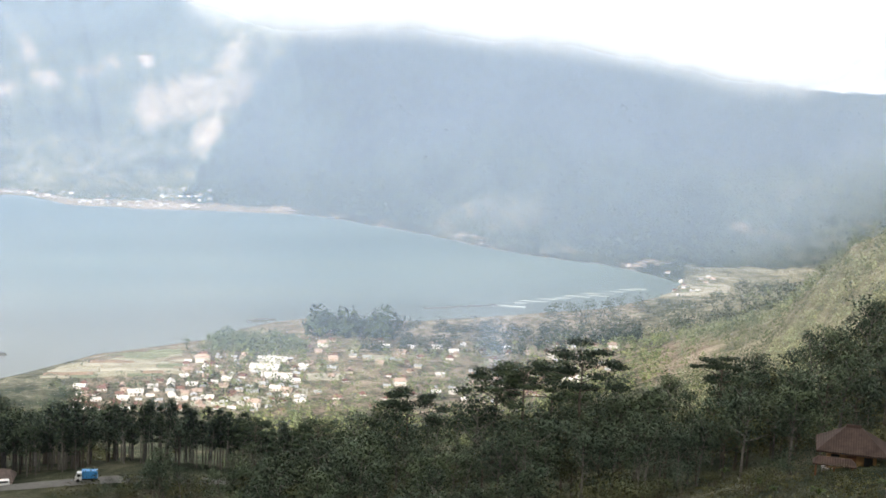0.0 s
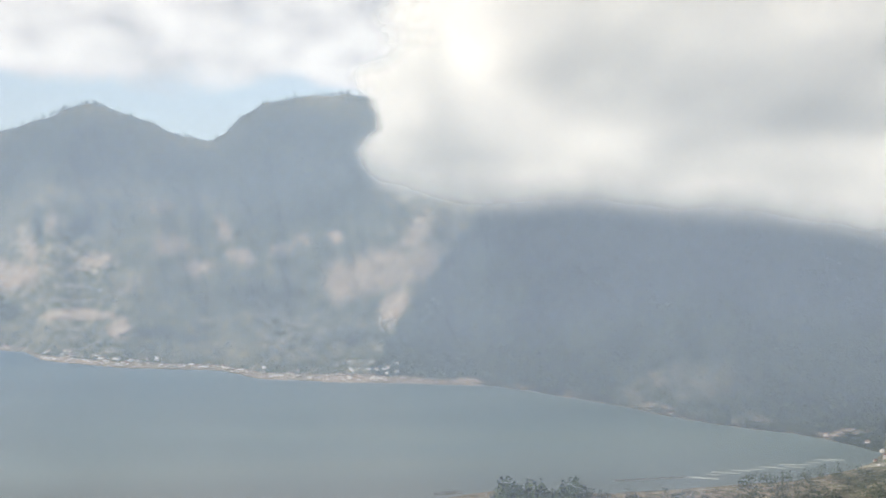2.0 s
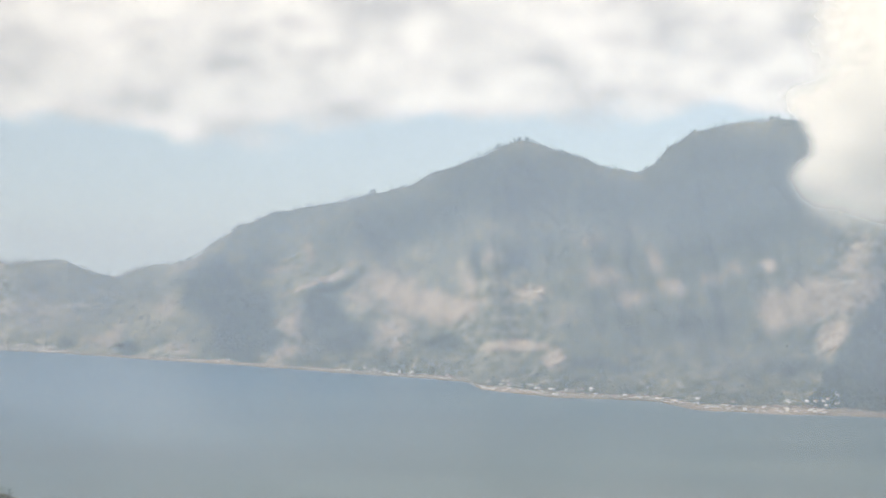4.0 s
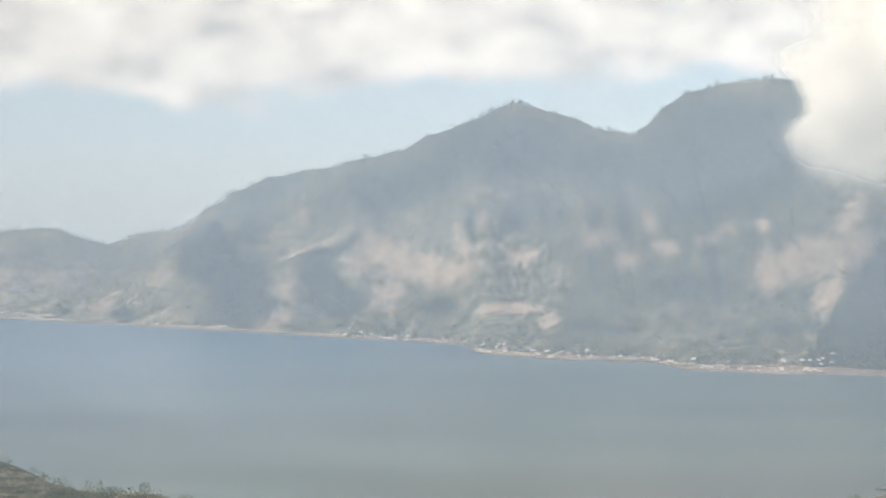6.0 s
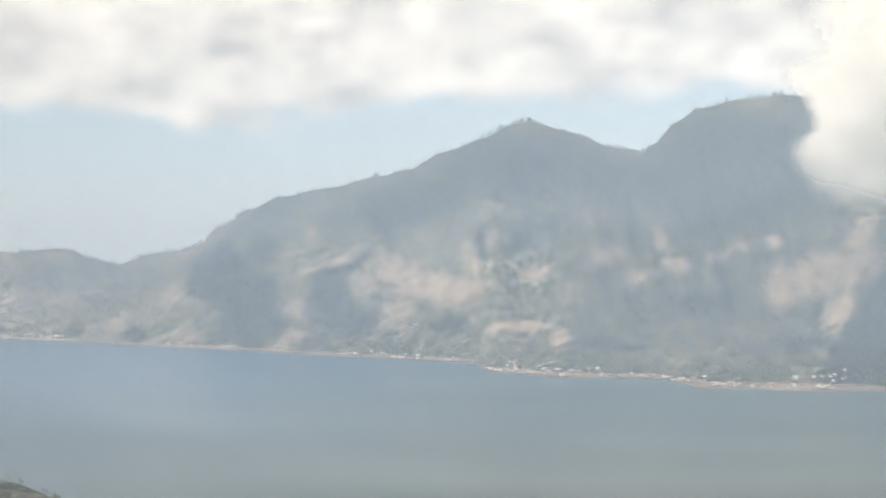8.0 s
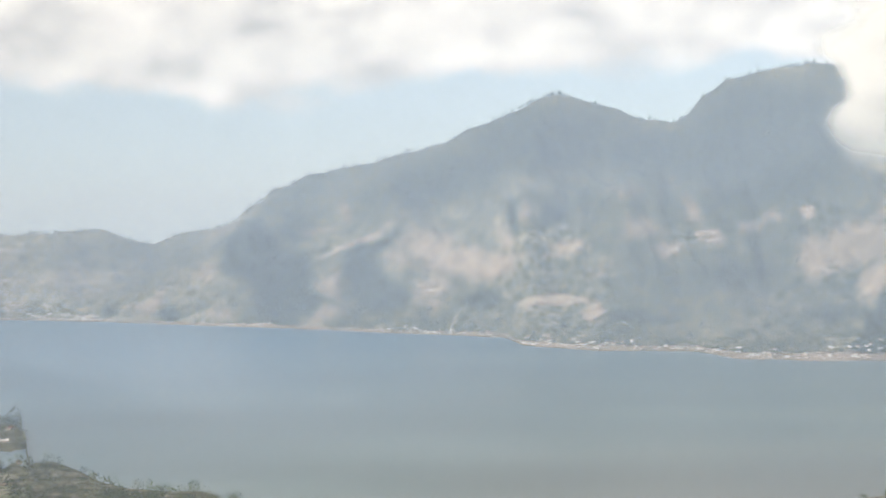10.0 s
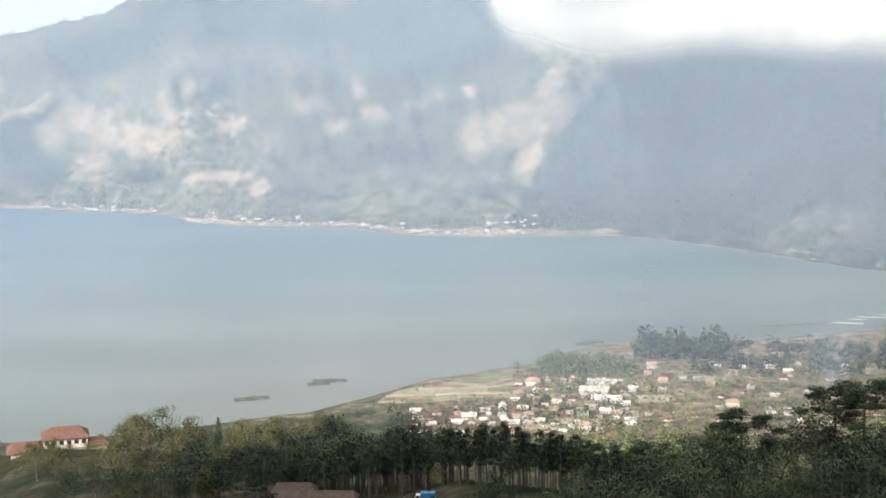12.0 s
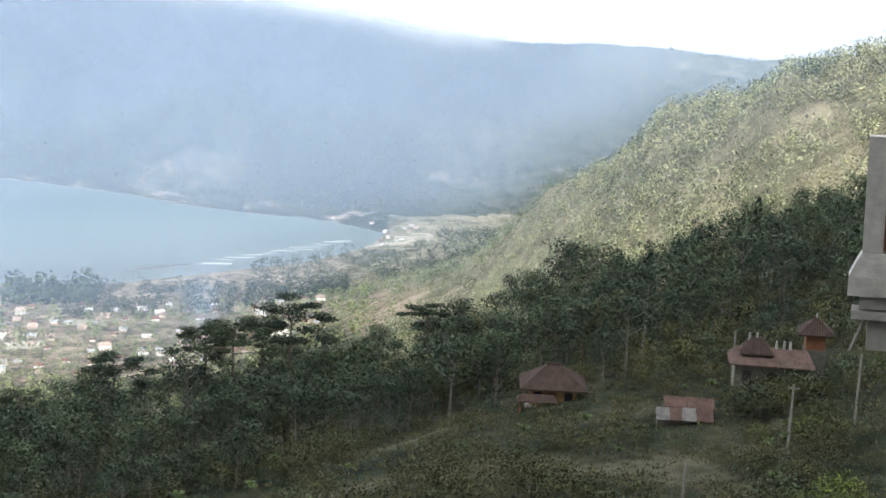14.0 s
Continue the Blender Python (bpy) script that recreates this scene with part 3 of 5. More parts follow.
def build_clouds():
    """A bank of cloud on the peak: four ragged curtains one behind the other, bulging towards the light."""
    az = np.linspace(-2, 58, 150)
    for k, near in enumerate((2250, 2520, 2800, 3080)):
        def dens(A, Z):
            el = np.degrees(np.arctan2(Z - EYE.z, near))
            base = curve(A, CLOUD_BASE) + 0.12 * k - 1.35 + 0.14 * fbm(A / 5.0, A * 0 + k * 0.31, 141, 3)
            left = 6.3 + 0.35 * k + 1.5 * fbm(el / 1.5, A * 0 + k * 0.37, 131, 5) - 0.5 * step(3.5, 6.0, el)
            body = np.minimum((el - base) / 3.0, (A - left) / (1.3 + 2.6 * step(4.2, 7.0, el)))
            lumps = 0.5 * fbm(A / 1.6 + k * 7, el / 1.3, 101 + k, 5) * step(1.8, 3.8, el - base)
            return np.clip(body + lumps, -1.2, 1.6) - 1.8 * step(31, 39, A)

        def dist(A, Z):
            el = np.degrees(np.arctan2(Z - EYE.z, near))
            return near - 110 * np.exp(-((A - 8.6) / 3.0) ** 2 - ((el - 3.0) / 2.6) ** 2) - 20 * np.clip(el - 1.4, 0, 8) * step(9.5, 15.0, A) * (0.5 + 0.9 * step(3.0, 6.5, el + 1.5 * fbm(A / 5, el / 4, 19, 2))) + 90 * fbm(A / 7, el / 6, 11 + k, 2) + 14 * fbm(A / 1.8, el / 1.6, 12 + k, 2)
        ob = density_sheet("cloud", az, dist, np.linspace(230, 1300, 96), dens, CLOUD)
        tagged(ob, "low white cloud bank with grey underside on the peak", "cloud", kind="structure")


build_ground()
build_lake()
build_haze()
build_clouds()
build_smoke()

# ---- shapes ----


class Shape:
    """Points and faces of one mesh."""

    def __init__(self):
        self.v, self.f, self.n, self.out = [], [], 0, []

    def add(self, verts, faces):
        self.v.append(np.asarray(verts, float).reshape(-1, 3))
        self.f.extend([tuple(int(i) + self.n for i in f) for f in faces])
        self.n += len(self.v[-1])
        return self

    def box(self, x0, x1, y0, y1, z0, z1, taper=0.0):
        t = taper
        self.add([(x0, y0, z0), (x1, y0, z0), (x1, y1, z0), (x0, y1, z0), (x0 + t, y0 + t, z1), (x1 - t, y0 + t, z1), (x1 - t, y1 - t, z1), (x0 + t, y1 - t, z1)],
                 [(0, 3, 2, 1), (4, 5, 6, 7), (0, 1, 5, 4), (1, 2, 6, 5), (2, 3, 7, 6), (3, 0, 4, 7)])
        return self

    def tube(self, pts, radii, sides=6):
        pts = [Vector(p) for p in pts]
        rings = []
        for i, p in enumerate(pts):
            d = (pts[min(i + 1, len(pts) - 1)] - pts[max(i - 1, 0)]).normalized()
            a = d.orthogonal().normalized()
            b = d.cross(a)
            rings += [p + (a * math.cos(k * math.tau / sides) + b * math.sin(k * math.tau / sides)) * radii[i] for k in range(sides)]
        faces = [(i * sides + k, i * sides + (k + 1) % sides, (i + 1) * sides + (k + 1) % sides, (i + 1) * sides + k)
                 for i in range(len(pts) - 1) for k in range(sides)]
        faces += [tuple(range(sides))[::-1], tuple((len(pts) - 1) * sides + k for k in range(sides))]
        return self.add([tuple(r) for r in rings], faces)

    def leaves(self, rng, count, centre, radii, size, flat=0.0, shell=0.55, hub=None):
        """Small bent sprays in an egg-shaped cloud, turned away from the hub of the crown."""
        d = rng.normal(size=(count, 3))
        d /= np.linalg.norm(d, axis=1)[:, None]
        rad = (shell + (1 - shell) * rng.random(count) ** 0.6) * (0.82 + 0.36 * rng.random(count))
        p = np.asarray(centre) + d * rad[:, None] * np.asarray(radii)
        u = rng.normal(size=(count, 3)) * (1, 1, 1 - flat)
        u /= np.linalg.norm(u, axis=1)[:, None]
        w = np.cross(u, d + rng.normal(size=(count, 3)) * 0.5)
        w /= np.linalg.norm(w, axis=1)[:, None] + 1e-9
        s = size * (0.6 + 0.8 * rng.random((count, 1)))
        w = np.where((np.cross(u, w) * d).sum(1, keepdims=True) < 0, -w, w)
        quad = np.stack([p - u * s, p - w * s * 0.55 + d * s * 0.1, p + u * s * 1.1, p + w * s * 0.55 + d * s * 0.25], 1).reshape(-1, 3)
        own = np.cross(u, w)
        turn = d * 1.0 + own * 0.12 + (0, 0, 0.15)
        if hub is not None:
            away = p - np.asarray(hub)
            away /= np.linalg.norm(away, axis=1)[:, None] + 1e-9
            turn = d * 0.6 + away * 0.7 + own * 0.1 + (0, 0, 0.2)
        self.out.append(np.repeat(turn / np.linalg.norm(turn, axis=1)[:, None], 4, 0))
        return self.add(quad, np.arange(count * 4).reshape(-1, 4))

    def roof(self, x0, x1, y0, y1, z0, rise, hip=0.0, thick=0.18):
        """A gabled or hipped roof with its ridge along x."""
        ym = (y0 + y1) / 2
        top = [(x0, y0, z0), (x1, y0, z0), (x1, y1, z0), (x0, y1, z0), (x0 + hip, ym, z0 + rise), (x1 - hip, ym, z0 + rise)]
        low = [(x, y, z - thick) for x, y, z in top]
        self.add(top + low, [(0, 1, 5, 4), (2, 3, 4, 5), (1, 2, 5), (3, 0, 4), (6, 10, 11, 7), (8, 11, 10, 9), (7, 11, 8), (9, 10, 6),
                             (0, 6, 7, 1), (1, 7, 8, 2), (2, 8, 9, 3), (3, 9, 6, 0)])
        return self

    def mesh(self, name, mat, soft=False):
        me = bpy.data.meshes.new(name)
        me.from_pydata(np.concatenate(self.v).tolist(), [], self.f)
        me.update()
        if self.out and sum(len(o) for o in self.out) == self.n:
            smooth(me)
            me.normals_split_custom_set_from_vertices(np.concatenate(self.out).tolist())
        elif soft:
            smooth(me)
        me.materials.append(mat)
        return me


def part(name, shape, mat, parent, label="", soft=False):
    ob = new(name, shape.mesh(name, mat, soft))
    ob.parent = parent
    return tagged(ob, label)


def thing(name, label, category, group=""):
    return tagged(new(name), label, category, group)


def single(name, shape, mat, label, category, kind="", soft=False, group=""):
    return tagged(new(name, shape.mesh(name, mat, soft)), label, category, group, kind)


def spot(az, r, lift=0.0):
    z = float(land(np.array([az]), np.array([r]))[0][0])
    a = radians(az)
    return Vector((r * math.sin(a), r * math.cos(a), z + lift))


class Kind:
    """One built thing and its copies."""

    def __init__(self, ob):
        self.ob, self.used = ob, False

    def put(self, p, turn=0.0, scale=1.0):
        m = pose(p[0], p[1], p[2], 0, 0, turn)
        if not self.used:
            self.used, self.ob.matrix_basis = True, m
            return self.ob
        return copy_thing(self.ob, m @ Matrix.Diagonal((scale, scale, scale * (0.92 + 0.16 * random.random()), 1)))


# ---- materials of things ----


def plain(name, colour, rough=0.8, vary=0.25, scale=2.0, metal=0.0, bump=0.0):
    m, nt, b = material(name)
    dark = tuple(c * (1 - vary) for c in colour)
    light = tuple(min(c * (1 + vary), 1) for c in colour)
    c = ramp(nt, noise_node(nt, scale, 5, 0.65), (0.3, dark), (0.7, light))
    c = blend(nt, 0.3, c, ramp(nt, noise_node(nt, scale * 0.2, 3), (0.35, (0.55, 0.55, 0.52)), (0.6, (1, 1, 1))), "MULTIPLY")
    info = nt.nodes.new("ShaderNodeObjectInfo")
    c = blend(nt, 0.25, c, ramp(nt, info.outputs["Random"], (0.0, (0.5, 0.5, 0.5)), (1.0, (1, 1, 1))), "MULTIPLY")
    nt.links.new(c, b.inputs["Base Color"])
    b.inputs["Roughness"].default_value, b.inputs["Metallic"].default_value = rough, metal
    if bump:
        relief(nt, b, noise_node(nt, scale * 2, 4), bump, 0.05)
    return m


def foliage(name, dark, mid, light):
    m, nt, b = material(name)
    geo, info = nt.nodes.new("ShaderNodeNewGeometry"), nt.nodes.new("ShaderNodeObjectInfo")
    leaf = ramp(nt, geo.outputs["Random Per Island"], (0.0, dark), (0.6, mid), (1.0, light))
    tree = ramp(nt, info.outputs["Random"], (0.0, (0.42, 0.5, 0.45)), (0.5, (0.9, 0.92, 0.82)), (1.0, (1.45, 1.36, 0.95)))
    c = blend(nt, 0.75, leaf, tree, "MULTIPLY")
    wide = ramp(nt, noise_node(nt, 0.03, 3), (0.35, (0.75, 0.85, 0.8)), (0.65, (1.15, 1.05, 0.8)))
    c = blend(nt, 0.6, c, wide, "MULTIPLY")
    nt.links.new(c, b.inputs["Base Color"])
    b.inputs["Roughness"].default_value = 0.7
    b.inputs["Specular IOR Level"].default_value = 0.2
    return m


def roof_tiles(name, colour, spacing=0.35, sheet=False):
    m, nt, b = material(name)
    tc, wave = nt.nodes.new("ShaderNodeTexCoord"), nt.nodes.new("ShaderNodeTexWave")
    wave.wave_type, wave.bands_direction = "BANDS", "X"
    wave.inputs["Scale"].default_value, wave.inputs["Distortion"].default_value = 0.32 / spacing, 0.4
    nt.links.new(tc.outputs["Object"], wave.inputs["Vector"])
    n = noise_node(nt, 0.9, 5, 0.7)
    c = ramp(nt, n, (0.3, tuple(k * 0.55 for k in colour)), (0.55, colour), (0.8, tuple(min(1, k * 1.5) for k in colour)))
    info = nt.nodes.new("ShaderNodeObjectInfo")
    c = blend(nt, 0.45, c, ramp(nt, info.outputs["Random"], (0.0, (0.45, 0.45, 0.45)), (1.0, (1.2, 1.15, 1.1))), "MULTIPLY")
    nt.links.new(c, b.inputs["Base Color"])
    b.inputs["Roughness"].default_value = 0.45 if sheet else 0.85
    b.inputs["Specular IOR Level"].default_value = 0.4 if sheet else 0.15
    relief(nt, b, wave.outputs["Fac"], 0.6, 0.06)
    return m


BARK = plain("bark", (0.11, 0.09, 0.07), 0.9, 0.4, 3.0, bump=0.5)
PALE_BARK = plain("pale_bark", (0.17, 0.155, 0.135), 0.85, 0.35, 2.0, bump=0.4)
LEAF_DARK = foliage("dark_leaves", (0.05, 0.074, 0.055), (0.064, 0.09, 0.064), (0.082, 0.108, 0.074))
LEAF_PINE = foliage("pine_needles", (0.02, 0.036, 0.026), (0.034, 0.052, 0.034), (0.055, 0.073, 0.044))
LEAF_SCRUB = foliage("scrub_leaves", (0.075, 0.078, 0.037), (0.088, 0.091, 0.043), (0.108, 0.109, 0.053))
LEAF_FRESH = foliage("fresh_leaves", (0.08, 0.115, 0.03), (0.12, 0.165, 0.04), (0.17, 0.21, 0.06))
LEAF_FAR = foliage("far_leaves", (0.04, 0.056, 0.036), (0.075, 0.092, 0.057), (0.135, 0.145, 0.09))
LEAF_BANANA = foliage("banana_leaves", (0.04, 0.06, 0.024), (0.058, 0.082, 0.03), (0.085, 0.11, 0.04))
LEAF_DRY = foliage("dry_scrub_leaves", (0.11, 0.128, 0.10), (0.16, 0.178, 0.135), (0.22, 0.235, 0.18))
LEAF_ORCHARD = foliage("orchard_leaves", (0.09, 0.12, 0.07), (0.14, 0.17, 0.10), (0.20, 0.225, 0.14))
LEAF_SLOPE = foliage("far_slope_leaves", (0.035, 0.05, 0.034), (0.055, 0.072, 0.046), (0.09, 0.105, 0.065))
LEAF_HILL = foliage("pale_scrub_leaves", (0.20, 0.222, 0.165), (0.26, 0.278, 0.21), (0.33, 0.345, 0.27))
GRASS = foliage("dry_grass_blades", (0.085, 0.085, 0.04), (0.10, 0.097, 0.047), (0.118, 0.112, 0.056))
TILE_RED = roof_tiles("red_tiles", (0.17, 0.095, 0.08))
TILE_OLD = roof_tiles("weathered_red_tiles", (0.062, 0.043, 0.036))
TILE_DUSTY = roof_tiles("dusty_brown_tiles", (0.125, 0.10, 0.09))
TILE_FADED = roof_tiles("faded_tiles", (0.115, 0.08, 0.068))
SHEET_OLD = roof_tiles("weathered_grey_sheet", (0.16, 0.155, 0.148), 0.2)
RUST_OLD = roof_tiles("old_rusted_sheet", (0.105, 0.068, 0.056), 0.2)
TILE_ORANGE = roof_tiles("orange_tiles", (0.36, 0.28, 0.235))
TILE_BROWN = roof_tiles("brown_tiles", (0.17, 0.10, 0.08))
SHEET_WHITE = roof_tiles("white_sheet_roof", (0.62, 0.60, 0.57), 0.2, True)
SHEET_GREY = roof_tiles("grey_sheet_roof", (0.36, 0.37, 0.38), 0.2, True)
PLASTER = plain("cream_plaster", (0.42, 0.36, 0.29), 0.9, 0.15, 1.0)
PLASTER_PINK = plain("pink_plaster", (0.36, 0.285, 0.25), 0.9, 0.15, 1.0)
PLASTER_WHITE = plain("white_plaster", (0.52, 0.49, 0.45), 0.9, 0.1, 1.0)
PLASTER_OCHRE = plain("ochre_plaster", (0.42, 0.25, 0.11), 0.9, 0.2, 1.0)
CONCRETE = plain("weathered_concrete", (0.36, 0.35, 0.33), 0.92, 0.25, 2.5, bump=0.4)
CONCRETE_OLD = plain("mossy_concrete", (0.15, 0.145, 0.12), 0.95, 0.35, 1.5, bump=0.4)
CONCRETE_NEW = plain("bare_concrete", (0.43, 0.42, 0.40), 0.92, 0.2, 3.0, bump=0.35)
TIMBER = plain("brown_timber", (0.23, 0.10, 0.045), 0.6, 0.35, 4.0)
# near-black: painted shade inside doorways and windows, also the truck chassis
DARK_FILL = plain("dark_opening", (0.03, 0.028, 0.026), 0.7, 0.3, 2.0)
POLE_GREY = plain("pole_grey", (0.26, 0.245, 0.22), 0.85, 0.2, 2.0)
RAFT = plain("raft_wood", (0.07, 0.065, 0.055), 0.85, 0.35, 0.5)
RAFT_PALE = plain("pale_floats", (0.38, 0.40, 0.385), 0.6, 0.15, 0.5)
NET = plain("water_in_net", (0.11, 0.14, 0.135), 0.7, 0.3, 0.8)
ASPHALT = plain("worn_asphalt", (0.10, 0.097, 0.09), 0.9, 0.25, 0.6)
BLUE_PAINT = plain("blue_paint", (0.05, 0.25, 0.55), 0.35, 0.1, 1.5)
WHITE_PAINT = plain("white_paint", (0.78, 0.78, 0.77), 0.35, 0.06, 1.5)
RUBBER = plain("tyre_rubber", (0.02, 0.02, 0.02), 0.85, 0.2, 5.0)
GLASS_DARK = plain("dark_glass", (0.03, 0.035, 0.04), 0.08, 0.1, 1.0)
FIELD_PALE = plain("stubble", (0.33, 0.31, 0.245), 0.95, 0.25, 0.12, bump=0.3)
FIELD_GREEN = plain("young_crop", (0.15, 0.165, 0.095), 0.95, 0.3, 0.15, bump=0.3)
FIELD_SOIL = plain("tilled_soil", (0.23, 0.16, 0.11), 0.95, 0.25, 0.15, bump=0.3)
FIELD_YELLOW = plain("ripe_crop", (0.26, 0.245, 0.175), 0.95, 0.2, 0.15, bump=0.3)

# ---- trees ----


def broadleaf(rng, height, spread, leaf_mat, bark, leaves, label, lean=0.0, clear=0.35, name="tree"):
    t = thing(name, label, "tree")
    wood, crown = Shape(), Shape()
    bend = rng.normal(size=2) * 0.05 * height
    line = [(bend[0] * k * k + lean * k, bend[1] * k * k, height * 0.82 * k) for k in np.linspace(0, 1, 6)]
    wood.tube([(0, 0, -1.5)] + line, [height * 0.021] + [height * 0.019 * (1 - 0.75 * k) for k in np.linspace(0, 1, 6)])
    n, hub = 9, (bend[0] * 0.4, bend[1] * 0.4, height * (0.35 + 0.3 * clear))
    for k in range(n):
        a, f = k * 2.4 + rng.random(), clear + (0.95 - clear) * (k + rng.random()) / n
        base = Vector(np.array([np.interp(f, np.linspace(0, 1, 6), [q[i] for q in line]) for i in range(3)]))
        out = spread * (1.05 - 0.75 * abs(f - 0.45)) * (0.55 + 0.4 * rng.random())
        tip = base + Vector((math.cos(a) * out, math.sin(a) * out, height * (0.08 + 0.12 * rng.random())))
        wood.tube([base, (base + tip) / 2 + Vector((0, 0, -0.2)), tip], [height * 0.008, height * 0.006, height * 0.003], 4)
        rr = spread * (0.46 + 0.26 * rng.random())
        crown.leaves(rng, leaves // n, tip, (rr, rr, rr * 0.8), 0.034 * spread + 0.125, 0.3, 0.4, hub)
    top = (line[-1][0], line[-1][1], height * 0.86)
    crown.leaves(rng, leaves // 4, top, (spread * 0.5, spread * 0.5, height * 0.13), 0.034 * spread + 0.125, 0.3, 0.4, hub)
    part("trunk", wood, bark, t)
    part("crown", crown, leaf_mat, t)
    return t


def umbrella_tree(rng, height, spread, leaves, label):
    """Flat layered pads on bare spreading limbs."""
    t = thing("umbrella_tree", label, "tree")
    wood, crown = Shape(), Shape()
    wood.tube([(0, 0, -1.5), (0.2, 0, height * 0.3), (0, 0.3, height * 0.6), (0.3, 0.2, height * 0.9)], [0.42, 0.36, 0.28, 0.12])
    n = 17
    for k in range(n):
        a, f = k * 2.4 + rng.random() * 0.9, 0.66 + 0.33 * (k / n) ** 0.8 + 0.03 * rng.random()
        base = Vector((0.1, 0.2, height * (f - 0.08)))
        out = spread * (0.45 + 0.6 * rng.random()) * (1.15 - 0.6 * max(0, f - 0.8) / 0.2)
        tip = base + Vector((math.cos(a) * out, math.sin(a) * out, height * (0.03 + 0.07 * rng.random())))
        wood.tube([base, (base + tip) / 2 + Vector((0, 0, 0.3)), tip], [0.13, 0.09, 0.04], 4)
        rr = spread * (0.27 + 0.2 * rng.random())
        crown.leaves(rng, leaves // n, tip + Vector((0, 0, 0.3)), (rr, rr, rr * 0.24), 0.24, 0.7, 0.2)
    part("trunk", wood, BARK, t)
    part("crown", crown, LEAF_PINE, t)
    return t


def pine(rng, height, spread, leaves, label):
    """A slender bare trunk with a narrow ragged crown."""
    t = thing("pine_tree", label, "tree")
    wood, crown = Shape(), Shape()
    lean = rng.normal() * 0.5
    wood.tube([(0, 0, -1.5), (lean * 0.3, 0, height * 0.4), (lean, 0.1, height * 0.97)], [0.24, 0.19, 0.05])
    n = 11
    for k in range(n):
        f = 0.5 + 0.5 * k / n
        a, out = k * 2.4 + rng.random(), spread * (1.1 - 0.75 * (f - 0.5) / 0.5) * (0.5 + 0.6 * rng.random())
        base = Vector((lean * f, 0, height * f))
        tip = base + Vector((math.cos(a) * out, math.sin(a) * out, 0.3 + rng.random() * 0.6))
        wood.tube([base, tip], [0.07, 0.03], 4)
        crown.leaves(rng, leaves // n, (base * 0.3 + tip * 0.7), (spread * 0.42, spread * 0.42, spread * 0.22), 0.27, 0.5, 0.2)
    crown.leaves(rng, leaves // 6, (lean, 0, height), (spread * 0.35, spread * 0.35, 0.8), 0.28, 0.4, 0.2)
    part("trunk", wood, PALE_BARK, t)
    part("crown", crown, LEAF_PINE, t)
    return t


def conifer(rng, height, spread, leaves, label, mat):
    t = thing("conifer", label, "tree")
    wood, crown = Shape(), Shape()
    wood.tube([(0, 0, -1.5), (0, 0, height)], [0.22, 0.03])
    n = 12
    for k in range(n):
        f = 0.12 + 0.86 * k / n
        rr = spread * (1 - f) ** 0.75 + 0.15
        crown.leaves(rng, int(leaves * (1.6 - f) / n), (0, 0, height * f), (rr, rr, height * 0.06), 0.36, 0.4, 0.3)
    part("trunk", wood, BARK, t)
    part("crown", crown, mat, t)
    return t


def shrub(rng, size, leaf_mat, leaves, label):
    t = thing("shrub", label, "shrub")
    wood, crown = Shape(), Shape()
    for k in range(5):
        a = k * 1.3 + rng.random()
        tip = (math.cos(a) * size * 0.5, math.sin(a) * size * 0.5, size * (0.5 + 0.4 * rng.random()))
        wood.tube([(0, 0, -0.4), tip], [0.06, 0.02], 4)
        crown.leaves(rng, leaves // 5, tip, (size * 0.5, size * 0.5, size * 0.42), 0.021 * size + 0.038, 0.1, 0.25, (0, 0, -0.1 * size))
    part("stem", wood, BARK, t)
    part("foliage", crown, leaf_mat, t)
    return t


def banana_plant(rng, size):
    t = thing("banana_plant", "green banana plant with broad arching leaves", "plant", "banana plants on the slope")
    stem = Shape().tube([(0, 0, -0.4), (0.05, 0, size * 0.5)], [0.14, 0.09], 6)
    part("stem", stem, PALE_BARK, t)
    for k in range(8):
        a = k * 2.4 + rng.random() * 0.7
        up, out = size * (0.35 + 0.3 * rng.random()), size * (0.35 + 0.25 * rng.random())
        d, w = Vector((math.cos(a), math.sin(a), 0)), Vector((-math.sin(a), math.cos(a), 0)) * 0.09 * size
        v = []
        for s, wide in ((0.0, 0.25), (0.35, 1.0), (0.7, 1.1), (1.0, 0.15)):
            c = Vector((0, 0, size * 0.5)) + d * out * s + Vector((0, 0, up * (s * 1.9 - s * s * 1.5)))
            v += [c - w * wide + Vector((0, 0, -0.06)), c, c + w * wide + Vector((0, 0, -0.06))]
        f = [(3 * i + j, 3 * i + j + 1, 3 * i + j + 4, 3 * i + j + 3) for i in range(3) for j in range(2)]
        part("leaf", Shape().add([tuple(q) for q in v], f), LEAF_BANANA, t)
    return t


RNG = np.random.default_rng(7)
DARK_LABEL = "dense dark green broadleaf tree on the shaded slope"
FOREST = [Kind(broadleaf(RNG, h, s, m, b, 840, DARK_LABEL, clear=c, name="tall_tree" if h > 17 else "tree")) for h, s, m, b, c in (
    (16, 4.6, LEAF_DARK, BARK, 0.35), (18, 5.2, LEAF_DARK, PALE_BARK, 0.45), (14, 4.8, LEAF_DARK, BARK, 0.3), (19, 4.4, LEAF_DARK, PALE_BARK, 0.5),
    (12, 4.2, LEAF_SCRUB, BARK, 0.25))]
UMBRELLA = [Kind(umbrella_tree(RNG, h, s, 5200, "tall dark umbrella-crowned tree with flat layered foliage")) for h, s in ((26, 7.6), (22.5, 7.8), (21, 6.6))]
PINES = [Kind(pine(RNG, h, s, 640, "slender pine with bare trunk in the roadside grove")) for h, s in ((15, 3.0), (16.5, 3.3), (13.5, 2.8))]
